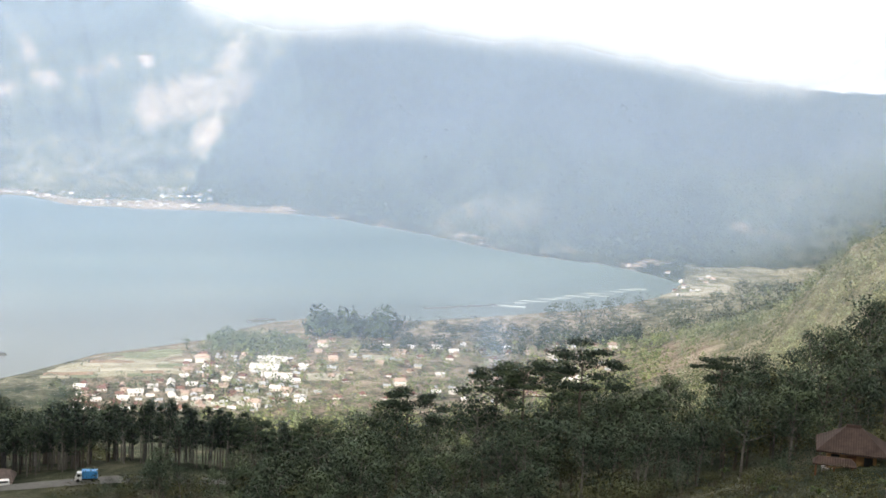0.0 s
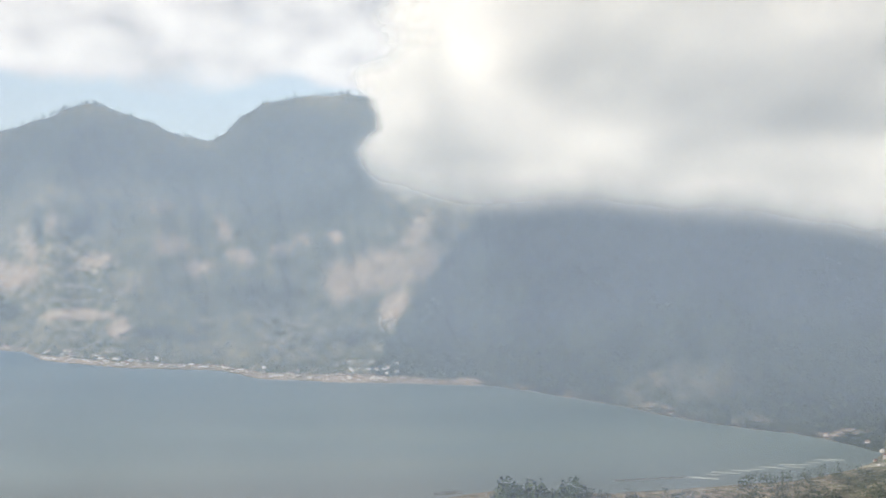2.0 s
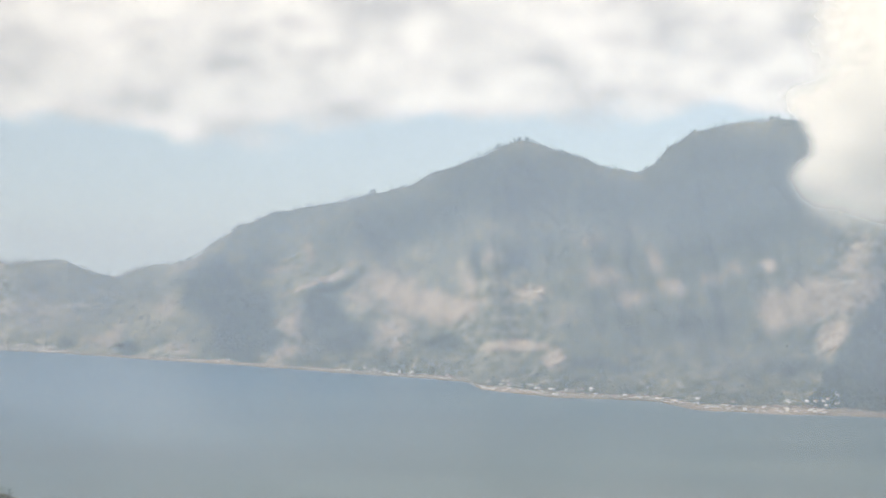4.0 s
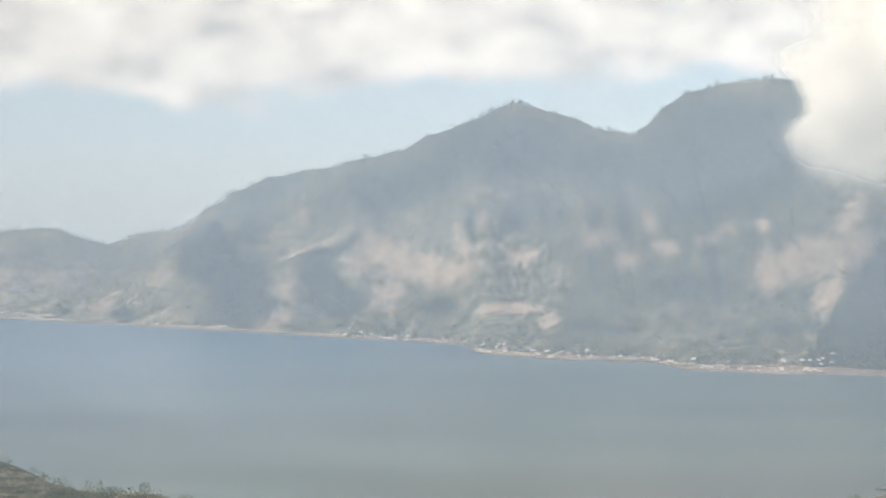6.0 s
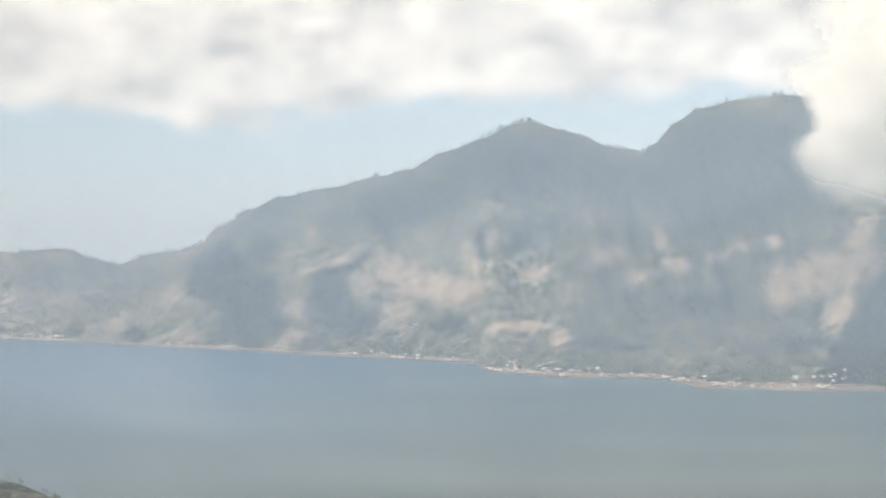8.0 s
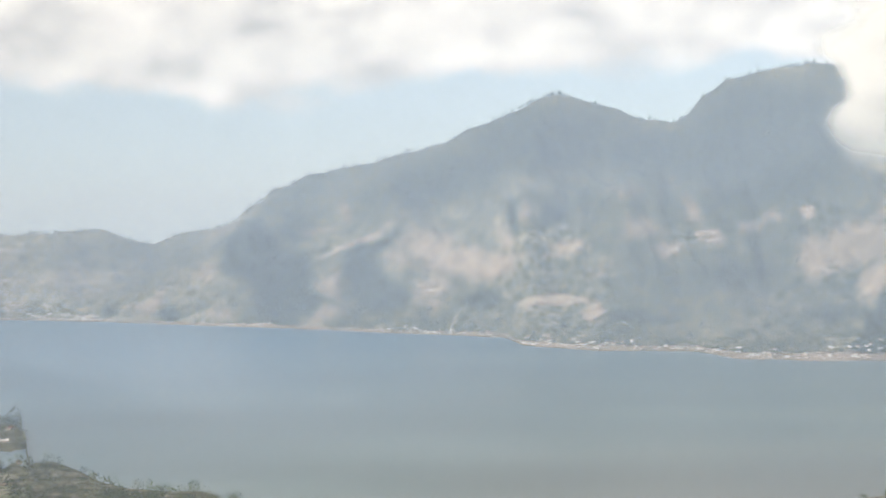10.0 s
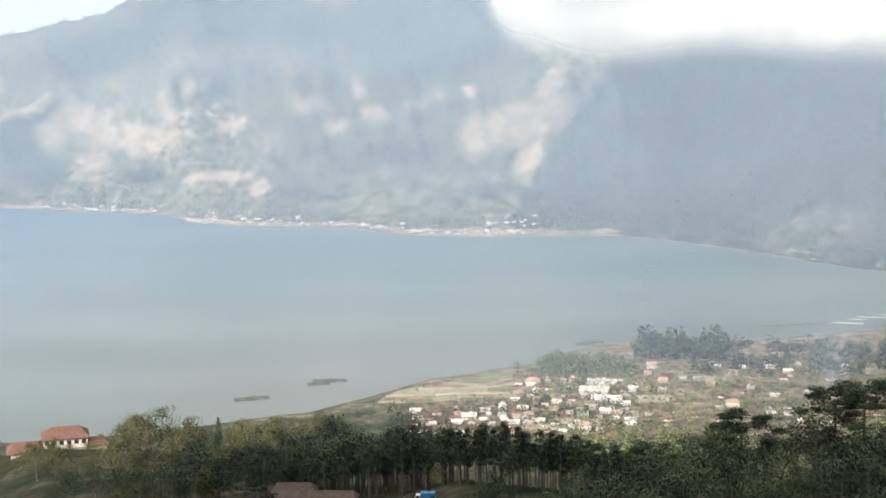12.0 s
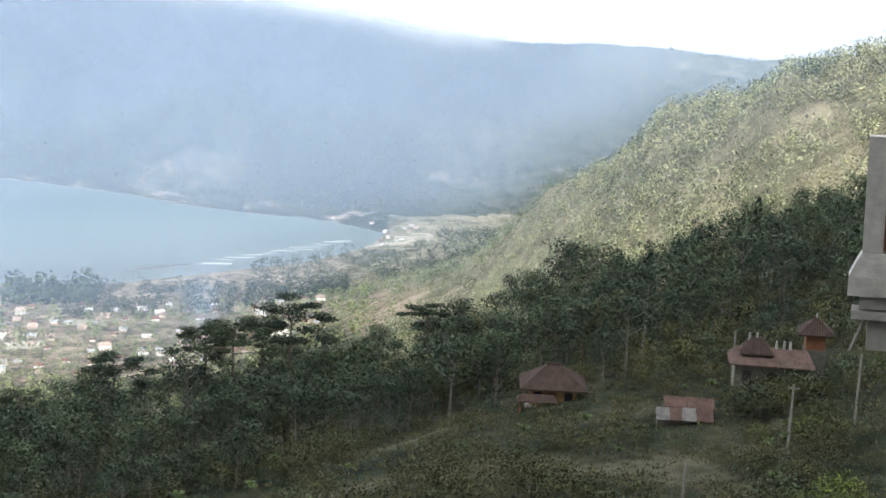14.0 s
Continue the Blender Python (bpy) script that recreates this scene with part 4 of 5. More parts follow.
SLENDER = [Kind(broadleaf(RNG, h, s, LEAF_DARK, PALE_BARK, 620, "slender tree with a pale bare trunk at the forest edge", clear=0.55, name="slender_tree")) for h, s in ((14, 2.6), (11, 2.3))]
SUNLIT = [Kind(broadleaf(RNG, h, s, LEAF_SCRUB, BARK, 640, "rounded sunlit tree with olive green foliage", clear=0.2, name="round_tree")) for h, s in ((13, 5.0), (11, 4.5), (15, 5.5))]
CONIFERS = [Kind(conifer(RNG, h, s, 900, "pointed dark green conifer standing above the scrub", LEAF_DARK)) for h, s in ((15, 2.4), (12, 2.0))]
COLUMN = Kind(conifer(RNG, 17, 1.5, 1000, "dark columnar tree rising from the hillside", LEAF_PINE))
SHRUBS = [Kind(shrub(RNG, s, m, 640, lab)) for s, m, lab in (
    (2.6, LEAF_SCRUB, "olive green shrub on the grassy slope"), (3.4, LEAF_DARK, "dark green shrub below the forest"),
    (2.0, LEAF_FRESH, "bright green leafy bush on the slope"), (3.0, LEAF_SCRUB, "dry-looking olive shrub on the slope"))]
BANANA = Kind(banana_plant(RNG, 3.6))


def scatter(kinds, count, az, dist, rng, low=0.8, high=1.2, keep=None, sink=0.0, weights=None):
    """Stands copies at random places between two bearings and two distances."""
    a, r = rng.uniform(*az, count), rng.uniform(dist[0] ** 2, dist[1] ** 2, count) ** 0.5
    z = land(a, r)[0]
    for i in range(count):
        if z[i] < LAKE + 1 or (keep and not keep(a[i], r[i])):
            continue
        k = kinds[int(rng.choice(len(kinds), p=weights))]
        p = (r[i] * math.sin(radians(a[i])), r[i] * math.cos(radians(a[i])), z[i] - sink)
        k.put(p, rng.uniform(0, 360), rng.uniform(low, high))


def clear_of_houses(a, r):
    if (abs(a - 26.2 - (r - 150) * 0.062) < 1.5 and r < 232) or (38.0 < a < 42.2 and 140 < r < 192) or (32.4 < a < 37 and 180 < r < 200):
        return False
    return not ((32.6 < a < 36.6 and 196 < r < 216) or (38.4 < a < 41.8 and 174 < r < 188) or (41.3 < a < 46.4 and 183 < r < 204)
                or (a < 13 and 322 < r < 350) or (-3.5 < a < 2 and 300 < r < 358))


G = np.random.default_rng(21)
# the forest on the shaded slope
scatter(FOREST, 72, (11, 31), (232, 300), G, 0.62, 0.88, clear_of_houses, weights=[.25, .25, .15, .2, .15])
scatter(FOREST, 48, (31, 47.5), (232, 300), G, 0.6, 0.9, clear_of_houses, weights=[.25, .25, .15, .2, .15])
scatter(FOREST, 56, (11, 31), (300, 345), G, 0.62, 0.92, clear_of_houses)
scatter(FOREST, 22, (30.5, 36.5), (300, 400), G, 0.85, 1.05, clear_of_houses)
scatter(FOREST, 64, (36.5, 49), (300, 405), G, 0.6, 0.85, clear_of_houses)
scatter(FOREST, 22, (35, 49), (215, 300), G, 0.75, 1.05, clear_of_houses)
scatter(FOREST, 26, (9, 22), (205, 250), G, 0.5, 0.75, clear_of_houses)
for az, r, k, turn, s in ((23.7, 268, 0, 20, 1.0), (21.4, 285, 1, 90, 1.0), (20.2, 300, 2, 200, 0.9), (16.6, 300, 2, 140, 0.95), (22.5, 306, 2, 300, 0.95),
                          (29.3, 300, 2, 250, 0.8), (12.9, 322, 1, 60, 0.72), (10.3, 345, 2, 10, 0.72)):
    UMBRELLA[k].put(spot(az, r, 0.3), turn, s)
for az, r, k, s in ((21.3, 231, 0, 1.0), (21.7, 229, 0, 0.9), (22.2, 232, 1, 1.1), (21.0, 234, 1, 1.0), (22.6, 230, 0, 0.85), (24.0, 228, 0, 0.95), (26.3, 222, 1, 0.9), (27.9, 226, 1, 0.95), (28.3, 232, 0, 0.8), (34.1, 240, 0, 1.1), (36.7, 214, 1, 0.8)):
    SLENDER[k].put(spot(az, r), az * 47, s)
scatter(FOREST, 26, (5.5, 13), (288, 322), G, 0.45, 0.7, None)
scatter(SHRUBS, 46, (-3.5, 12), (292, 325), G, 0.7, 1.3, lambda a, r: not (-3.5 < a < 3 and r > 318), 0.2, [.4, .4, .0, .2])
scatter(SHRUBS, 14, (4.2, 12), (324, 328), G, 0.6, 1.0, None, 0.2, [.4, .4, .0, .2])
# the pine grove behind the road
scatter(PINES, 44, (1.5, 10), (350, 372), G, 0.7, 0.95, None)
scatter(PINES, 110, (-5.5, 13), (352, 392), G, 0.72, 0.95, None)
scatter(FOREST, 34, (-12, -1), (378, 420), G, 0.62, 0.85, None)
scatter(FOREST, 30, (-4.6, 3), (395, 425), G, 0.7, 0.9, None)
scatter(FOREST, 34, (-1.8, 5.2), (353, 388), G, 0.82, 1.05, None, weights=[.3, .3, .2, .2, 0])
scatter(FOREST, 70, (33, 48), (206, 300), G, 0.36, 0.52, clear_of_houses, 1.0, [.3, .2, .3, .1, .1])
# sunlit trees round the hotel
scatter(SUNLIT, 84, (-15, 5), (430, 630), G, 0.7, 1.05, lambda a, r: not (-13.8 < a < -9.3 and r > 560))
scatter(SUNLIT, 10, (-9.0, -6.8), (600, 660), G, 1.0, 1.25)
scatter(SUNLIT, 22, (-13.8, -9.3), (575, 622), G, 0.45, 0.62)
scatter(SUNLIT, 12, (-1, 4.2), (560, 640), G, 0.9, 1.15)
for az, r, k, s in ((-4.95, 600, 0, 1.0), (-4.0, 600, 1, 0.9), (-7.3, 610, 1, 0.8), (42.4, 350, 0, 1.2), (38.3, 330, 1, 1.1), (11.0, 300, 0, 1.1)):
    CONIFERS[k].put(spot(az, r), az * 30, s)
COLUMN.put(spot(31.5, 560), 0)
scatter(FOREST, 26, (24, 33), (228, 262), G, 0.6, 0.85, None)
scatter(FOREST, 14, (7, 12.5), (352, 385), G, 0.6, 0.8, None)
# scrub on the near slope
scatter(SHRUBS, 270, (24, 48), (112, 235), G, 0.6, 1.5, clear_of_houses, 0.2, [.42, .16, .1, .32])
scatter(SHRUBS, 26, (41, 47), (150, 178), G, 0.6, 1.0, clear_of_houses, 0.2, [.5, .2, .1, .2])
scatter(SHRUBS, 70, (9, 32), (140, 222), G, 0.7, 1.3, clear_of_houses, 0.2, [.4, .35, .0, .25])
scatter(FOREST, 30, (8, 22), (176, 206), G, 0.36, 0.55, clear_of_houses, 0.4)
scatter(FOREST, 16, (-6.5, 0.5), (372, 398), G, 0.95, 1.15, None)
scatter([SHRUBS[2]], 9, (44.4, 47.5), (126, 142), G, 1.2, 1.7, None, 0.2)
scatter(SHRUBS, 12, (41.8, 45.4), (183.5, 187), G, 1.0, 1.35, None, 0.2, [.5, .2, .0, .3])
scatter(SHRUBS, 14, (41.9, 45.8), (178, 184), G, 0.9, 1.3, None, 0.2, [.45, .25, .0, .3])
scatter(SHRUBS, 12, (38.4, 42), (150, 172), G, 0.4, 0.75, None, 0.2, [.5, .2, .0, .3])
scatter(SHRUBS, 6, (33, 36.5), (184, 196), G, 0.5, 0.75, None, 0.2, [.5, .2, .0, .3])
scatter([BANANA], 80, (19, 46), (135, 232), G, 0.45, 0.75, clear_of_houses)


def small_crowns(name, count, az, dist, mat, label, rng, size=(3, 6), leaves=26, keep=None, lift=0.25, seed=0, ratio=0.8, leaf=0.155):
    """Woods and scrub far off: clumps of foliage down to the ground."""
    a, r = rng.uniform(*az, count), rng.uniform(dist[0] ** 2, dist[1] ** 2, count) ** 0.5
    z, near, far, v = land(a, r)
    x, y = r * np.sin(np.radians(a)), r * np.cos(np.radians(a))
    ok = (z > LAKE + 0.9) & (value_noise(x / 60, y / 60, 77 + seed) > (0.12 if count > 9000 else 0.25))
    if keep is not None:
        ok &= keep(a, r, z)
    sh = Shape()
    for i in np.nonzero(ok)[0]:
        s = rng.uniform(*size)
        tall = ratio * s * rng.uniform(0.8, 1.5)
        mid = (x[i], y[i], z[i] + tall * (0.55 + lift))
        sh.leaves(rng, leaves, mid, (s * 0.56, s * 0.56, tall * 0.72), s * leaf * 0.85, 0.2, 0.6, (x[i], y[i], z[i] - 0.2 * tall))
    return single(name, sh, mat, label, "trees", kind="stuff")


def on_hill(a, r, z):
    crest = np.interp(a, [26, 31, 34, 38.5, 43, 49], [1300, 1150, 1010, 870, 760, 730])
    bald = np.exp(-((a - (1150 - r) * 0.006 - 32.6) / 1.5) ** 2) * (r < 1250)
    return (r < crest * 1.10) & (r > 470) & (np.abs(np.sin(a * 37.7 + r * 0.13)) > bald * 0.4)


def open_slope(a, r, z):
    return np.array([clear_of_houses(p, q) for p, q in zip(a, r)])


small_crowns("undergrowth", 150, (-6, 13), (344, 372), LEAF_DARK, "dark bushes under the roadside grove", G, (2.2, 3.8), 150, None, seed=31, leaf=0.06)
small_crowns("undergrowth", 230, (30, 48), (205, 300), LEAF_SCRUB, "olive undergrowth at the foot of the forest", G, (2.4, 4.2), 190, open_slope, seed=32, leaf=0.06)
small_crowns("undergrowth", 220, (0, 26), (180, 330), LEAF_SCRUB, "olive and dark bushes on the shaded slope", G, (2.6, 4.6), 190, open_slope, seed=33, leaf=0.06)
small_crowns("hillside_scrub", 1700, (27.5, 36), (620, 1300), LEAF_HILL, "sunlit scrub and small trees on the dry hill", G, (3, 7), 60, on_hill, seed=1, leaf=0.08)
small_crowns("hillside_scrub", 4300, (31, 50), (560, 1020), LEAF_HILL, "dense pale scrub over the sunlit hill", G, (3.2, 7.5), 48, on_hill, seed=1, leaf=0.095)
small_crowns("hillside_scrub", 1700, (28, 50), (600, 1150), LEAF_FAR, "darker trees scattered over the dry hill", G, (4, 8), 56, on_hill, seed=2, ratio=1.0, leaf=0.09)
small_crowns("hillside_scrub", 260, (29, 50), (700, 1150), LEAF_DARK, "dark trees along the crest of the dry hill", G, (6, 10), 150, lambda a, r, z: np.abs(r / np.interp(a, [26, 31, 34, 38.5, 43, 49], [1300, 1150, 1010, 870, 760, 730]) - 1.0) < 0.07, seed=52, ratio=0.9, leaf=0.07, lift=0.0)
small_crowns("valley_wood", 1700, (9, 34), (650, 1700), LEAF_ORCHARD, "hazy trees between the lakeside village plots", G, (4, 8), 24, lambda a, r, z: (z < 190) & ((r < 1400) | (a > 29.6)), seed=3)
# darkest leaf colour, in place of cloud shade on this side of the village
small_crowns("lakeside_grove", 480, (14.5, 26), (1330, 1500), LEAF_PINE, "dense grove behind the village, darkened for cloud shade", G, (5, 9), 36, None, seed=4)
small_crowns("valley_wood", 700, (22, 32), (1380, 1900), LEAF_FAR, "dark hazy trees at the foot of the hill", G, (6, 11), 26, lambda a, r, z: (r < 1690) | (a > 29.6), seed=18)
small_crowns("lakeside_grove", 26, (12.5, 15.6), (1400, 1450), LEAF_PINE, "tall dark trees on the lake shore", G, (14, 20), 110, None, seed=14)
small_crowns("lakeside_grove", 300, (8.3, 12.3), (1325, 1410), LEAF_ORCHARD, "green orchard by the village houses", G, (5, 8), 30, None, seed=5)
small_crowns("village_trees", 800, (8, 27), (960, 1340), LEAF_ORCHARD, "pale green orchard trees around the village", G, (4, 8), 28, None, seed=16)
small_crowns("village_trees", 260, (1.5, 12), (1080, 1380), LEAF_FAR, "dark garden trees among the village houses", G, (3.5, 7), 28, lambda a, r, z: ~((a < 7.3) & (r > 1225)), seed=46)
small_crowns("village_trees", 300, (1.5, 12), (1080, 1380), LEAF_ORCHARD, "scattered garden trees among the village houses", G, (3.5, 7), 28, lambda a, r, z: ~((a < 7.3) & (r > 1225)), seed=6)
small_crowns("headland_wood", 1500, (-36, -17), (800, 2450), LEAF_DRY, "sunlit scrub and trees on the lake headland", G, (5, 10), 32,
             lambda a, r, z: ~((a < -27) & (r > 1400) & (r < 1710) & (value_noise(a * 2.0, r / 35, 5) < 0.72)), seed=7, leaf=0.15)
small_crowns("headland_wood", 700, (-36, -17), (800, 2450), LEAF_ORCHARD, "scattered olive trees on the lake headland", G, (6, 11), 36, lambda a, r, z: ~((a < -27) & (r > 1400) & (r < 1710)), seed=27, leaf=0.14)
small_crowns("headland_wood", 150, (-24.5, -17.4), (1340, 1500), LEAF_DARK, "tall dark trees along the headland shore", G, (8, 13), 170, None, seed=8, leaf=0.07)
small_crowns("headland_wood", 150, (-34, -25.6), (1900, 2350), LEAF_FAR, "tall grey-green trees along the outer headland", G, (11, 19), 150, None, seed=9, leaf=0.075)
small_crowns("headland_wood", 190, (-29, -22.6), (1400, 1800), LEAF_FAR, "large rounded trees on the headland slope", G, (7, 11.5), 150, None, seed=10, leaf=0.07)
small_crowns("hotel_wood", 700, (-34, -13.5), (720, 1250), LEAF_DRY, "sunlit trees on the slope above the lake", G, (5, 9), 44, None, seed=17, leaf=0.11)
small_crowns("hotel_wood", 380, (-36, -6), (430, 900), LEAF_SCRUB, "sunlit olive trees on the slope above the lake", G, (6, 9), 120, lambda a, r, z: ~((a > -13.8) & (a < -9.3) & (r > 560) & (r < 690)), seed=10, leaf=0.07)


small_crowns("eastern_scrub", 3000, (16, 37), (1950, 3000), LEAF_FAR, "dry scrub and trees on the far eastern spurs", G, (4, 8), 14,
             lambda a, r, z: (r > shore_dist(a, FAR_SHORE) + 30) & (cover_patches(a, np.degrees(np.arctan2(z - EYE.z, r)), (LIT_SCRUB_EAST,)) > 0.25), seed=41)

small_crowns("eastern_scrub", 700, (17, 22.8), (2080, 2480), LEAF_DRY, "pale dry scrub on the lower eastern spurs", G, (6, 11), 40, None, seed=42, leaf=0.11)
small_crowns("eastern_scrub", 1100, (28.5, 38), (1750, 2900), LEAF_DRY, "pale trees and scrub on the slope behind the bay", G, (7, 13), 36, lambda a, r, z: z > 55, seed=43, leaf=0.11)


def ridge_trees():
    sh, rng = Shape(), np.random.default_rng(5)
    for a in np.concatenate([rng.uniform(-33, 8, 520), rng.normal(-4, 1.2, 50), rng.uniform(26, 42, 420)]):
        r = float(np.interp(a, *zip(*RIDGE_DIST))) - rng.uniform(-6, 10)
        p = spot(a, r)
        h = (4 + 12 * rng.random() ** 2.2) * (0.55 if a > 20 else 1.0)
        sh.leaves(rng, 14, (p.x, p.y, p.z + h * 0.5), (h * 0.4, h * 0.4, h * 0.6), h * 0.2, 0.1, 0.2)
    single("ridge_trees", sh, LEAF_SLOPE, "sparse trees along the far caldera ridge", "trees", kind="stuff")


def far_woods():
    """Trees that roughen the far slopes."""
    rng, sh = np.random.default_rng(15), Shape()
    a, t = rng.uniform(-34, 34, 9000), rng.random(9000) ** 1.5
    sf, rg = shore_dist(a, FAR_SHORE), curve(a, RIDGE_DIST)
    r = sf + 70 + (rg - sf - 90) * t
    z, near, far, v = land(a, r)
    rise = np.degrees(np.arctan2(z - EYE.z, r))
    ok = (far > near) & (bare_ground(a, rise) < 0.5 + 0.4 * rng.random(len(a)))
    for i in np.nonzero(ok)[0]:
        s = rng.uniform(4, 9)
        x, y = r[i] * math.sin(radians(a[i])), r[i] * math.cos(radians(a[i]))
        sh.leaves(rng, 8, (x, y, z[i] + s * 0.35), (s * 0.6, s * 0.6, s * 0.5), s * 0.3, 0.1, 0.3)
    single("far_woods", sh, LEAF_SLOPE, "woods on the hazy far slopes", "trees", kind="stuff")


ridge_trees()
far_woods()


def grass_tufts():
    rng, sh = np.random.default_rng(9), Shape()
    n = 15000
    a, r = rng.uniform(-2, 49, n), rng.uniform(95 ** 2, 300 ** 2, n) ** 0.5
    z = land(a, r)[0]
    for i in range(n):
        if r[i] > 240 and a[i] > 12:
            continue
        s = rng.uniform(0.4, 1.0)
        sh.leaves(rng, 5, (r[i] * math.sin(radians(a[i])), r[i] * math.cos(radians(a[i])), z[i] + s * 0.25), (s, s, s * 0.3), s * 0.22, -0.4, 0.2)
    single("grass", sh, GRASS, "rough dry grass and weeds on the slope", "grass", kind="stuff")


grass_tufts()

# ---- houses and works ----


def cottage(name, w, d, h, rise, wall_mat, roof_mat, label, hip=0.0, over=0.6, group="", category="house", openings=True):
    t = thing(name, label, category, group)
    part("wall", Shape().box(-w / 2, w / 2, -d / 2, d / 2, -2.0, h), wall_mat, t)
    part("roof", Shape().roof(-w / 2 - over, w / 2 + over, -d / 2 - over, d / 2 + over, h + 0.05, rise, hip), roof_mat, t)
    if openings:
        part("door", Shape().box(-0.5, 0.5, -d / 2 - 0.05, -d / 2 + 0.06, 0, 2.0), TIMBER, t)
        for x in (-w * 0.3, w * 0.3):
            part("window", Shape().box(x - 0.6, x + 0.6, -d / 2 - 0.04, -d / 2 + 0.06, 0.9, 2.0), GLASS_DARK, t)
    return t


VILLAGE = "houses of the lakeside village"
HOUSES = [Kind(cottage("house", w, d, h, rise, wm, rm, lab, hip, 0.6, VILLAGE)) for w, d, h, rise, wm, rm, lab, hip in (
    (10, 8, 2.5, 2.9, PLASTER, TILE_ORANGE, "village house with cream walls and orange tiled roof", 0),
    (9, 8, 2.5, 2.8, PLASTER_WHITE, TILE_RED, "village house with pale walls and red hipped roof", 3.0),
    (12, 8, 2.6, 2.4, PLASTER_WHITE, SHEET_WHITE, "village house with a bright white sheet roof", 0),
    (9, 7, 2.4, 2.2, PLASTER, SHEET_GREY, "village house with a grey sheet roof", 0),
    (13, 9, 5.2, 2.9, PLASTER_WHITE, TILE_ORANGE, "two-storey pale village house with orange roof", 2.5),
    (8, 7, 2.4, 2.5, PLASTER, TILE_BROWN, "small village house with a brown tiled roof", 0))]


def village(count, az, dist, rng, weights, gap=13.0, low=0.8, high=1.2, keep=None):
    done = []
    a, r = rng.uniform(*az, count), rng.uniform(*dist, count)
    z = land(a, r)[0]
    for i in range(count):
        p = Vector((r[i] * math.sin(radians(a[i])), r[i] * math.cos(radians(a[i])), z[i]))
        if z[i] < LAKE + 0.9 or any((p - q).length < gap for q in done) or (keep and not keep(a[i], r[i])):
            continue
        done.append(p)
        HOUSES[int(rng.choice(len(HOUSES), p=weights))].put(p, -a[i] + rng.choice([0, 90, 15, -20, 180]) + rng.normal() * 6, rng.uniform(low, high))


V = np.random.default_rng(33)
village(420, (3.0, 12.4), (1105, 1330), V, [.2, .14, .28, .24, .02, .12], 9.5, 0.5, 0.85, keep=lambda a, r: not (a < 7.3 and r > 1215) and not (a > 7.4 and r > 1325))
village(170, (12, 25), (1120, 1400), V, [.16, .2, .16, .22, .03, .23], 14, 0.55, 0.9)
village(16, (26.6, 29.0), (1700, 1960), V, [.35, .25, .05, .25, .0, .1], 14, 0.45, 0.65)


def far_houses():
    """The hamlets on the far shore: small gabled houses, too far off to tell apart."""
    sh, kinds, rng = Shape(), [], np.random.default_rng(44)
    roofs = (PLASTER_WHITE, TILE_ORANGE, TILE_RED, SHEET_WHITE, SHEET_GREY, TILE_BROWN)
    rows = ((56, -25.4, -22.4, 55), (70, -5.9, 2.2, 90), (40, 2.5, 8.2, 95), (24, -12, -7, 45), (8, -19, -16, 30), (4, 17, 27, 22))
    for count, a0, a1, back in rows:
        for k in range(count):
            a = rng.uniform(a0, a1)
            p = spot(a, float(shore_dist(np.array([a]), FAR_SHORE)[0]) + 20 + back * rng.random() ** 1.4)
            w, d, h, rise = rng.uniform(2.2, 4.0) * (1.5 if a < -20 else 1.0), rng.uniform(2.0, 2.8), rng.uniform(1.6, 2.4), rng.uniform(1.0, 1.8)
            house = Shape().box(-w, w, -d, d, -2, h).roof(-w - 0.5, w + 0.5, -d - 0.5, d + 0.5, h + 0.05, rise)
            m = pose(*p, 0, 0, -a + rng.normal() * 25)
            sh.add([tuple(m @ Vector(q)) for q in np.concatenate(house.v)], house.f)
            kinds += [0] * 6 + [int(rng.choice([1, 2, 3, 4, 5], p=[.36, .16, .2, .2, .08]))] * (len(house.f) - 6)
    ob = single("hamlet_houses", sh, roofs[0], "tiny pale houses strung along the far shore", "houses", kind="stuff")
    for m in roofs[1:]:
        ob.data.materials.append(m)
    ob.data.polygons.foreach_set("material_index", np.array(kinds, np.int32))


far_houses()
village(14, (-33, -26), (1650, 2050), V, [.25, .2, .05, .3, .0, .2], 25)

HALLS = Kind(cottage("hall", 26, 12, 3, 3.4, PLASTER_WHITE, SHEET_WHITE, "long white-roofed hall in the village", 0, 0.8, "white halls", "hall", False))
for az, r, turn in ((10.6, 1262, -25), (11.1, 1230, -18), (10.9, 1290, -15)):
    HALLS.put(spot(az, r), turn)
# small roofs beside the road
ROADSIDE = Kind(cottage("cottage", 8, 6, 3.0, 1.6, PLASTER_WHITE, SHEET_WHITE, "small roadside cottage with pale sheet roof", 0, 0.5, "roadside cottages"))
ROADSIDE.put(spot(-12.9, 372), 20)
ROADSIDE.put(spot(-5.9, 352), -15)


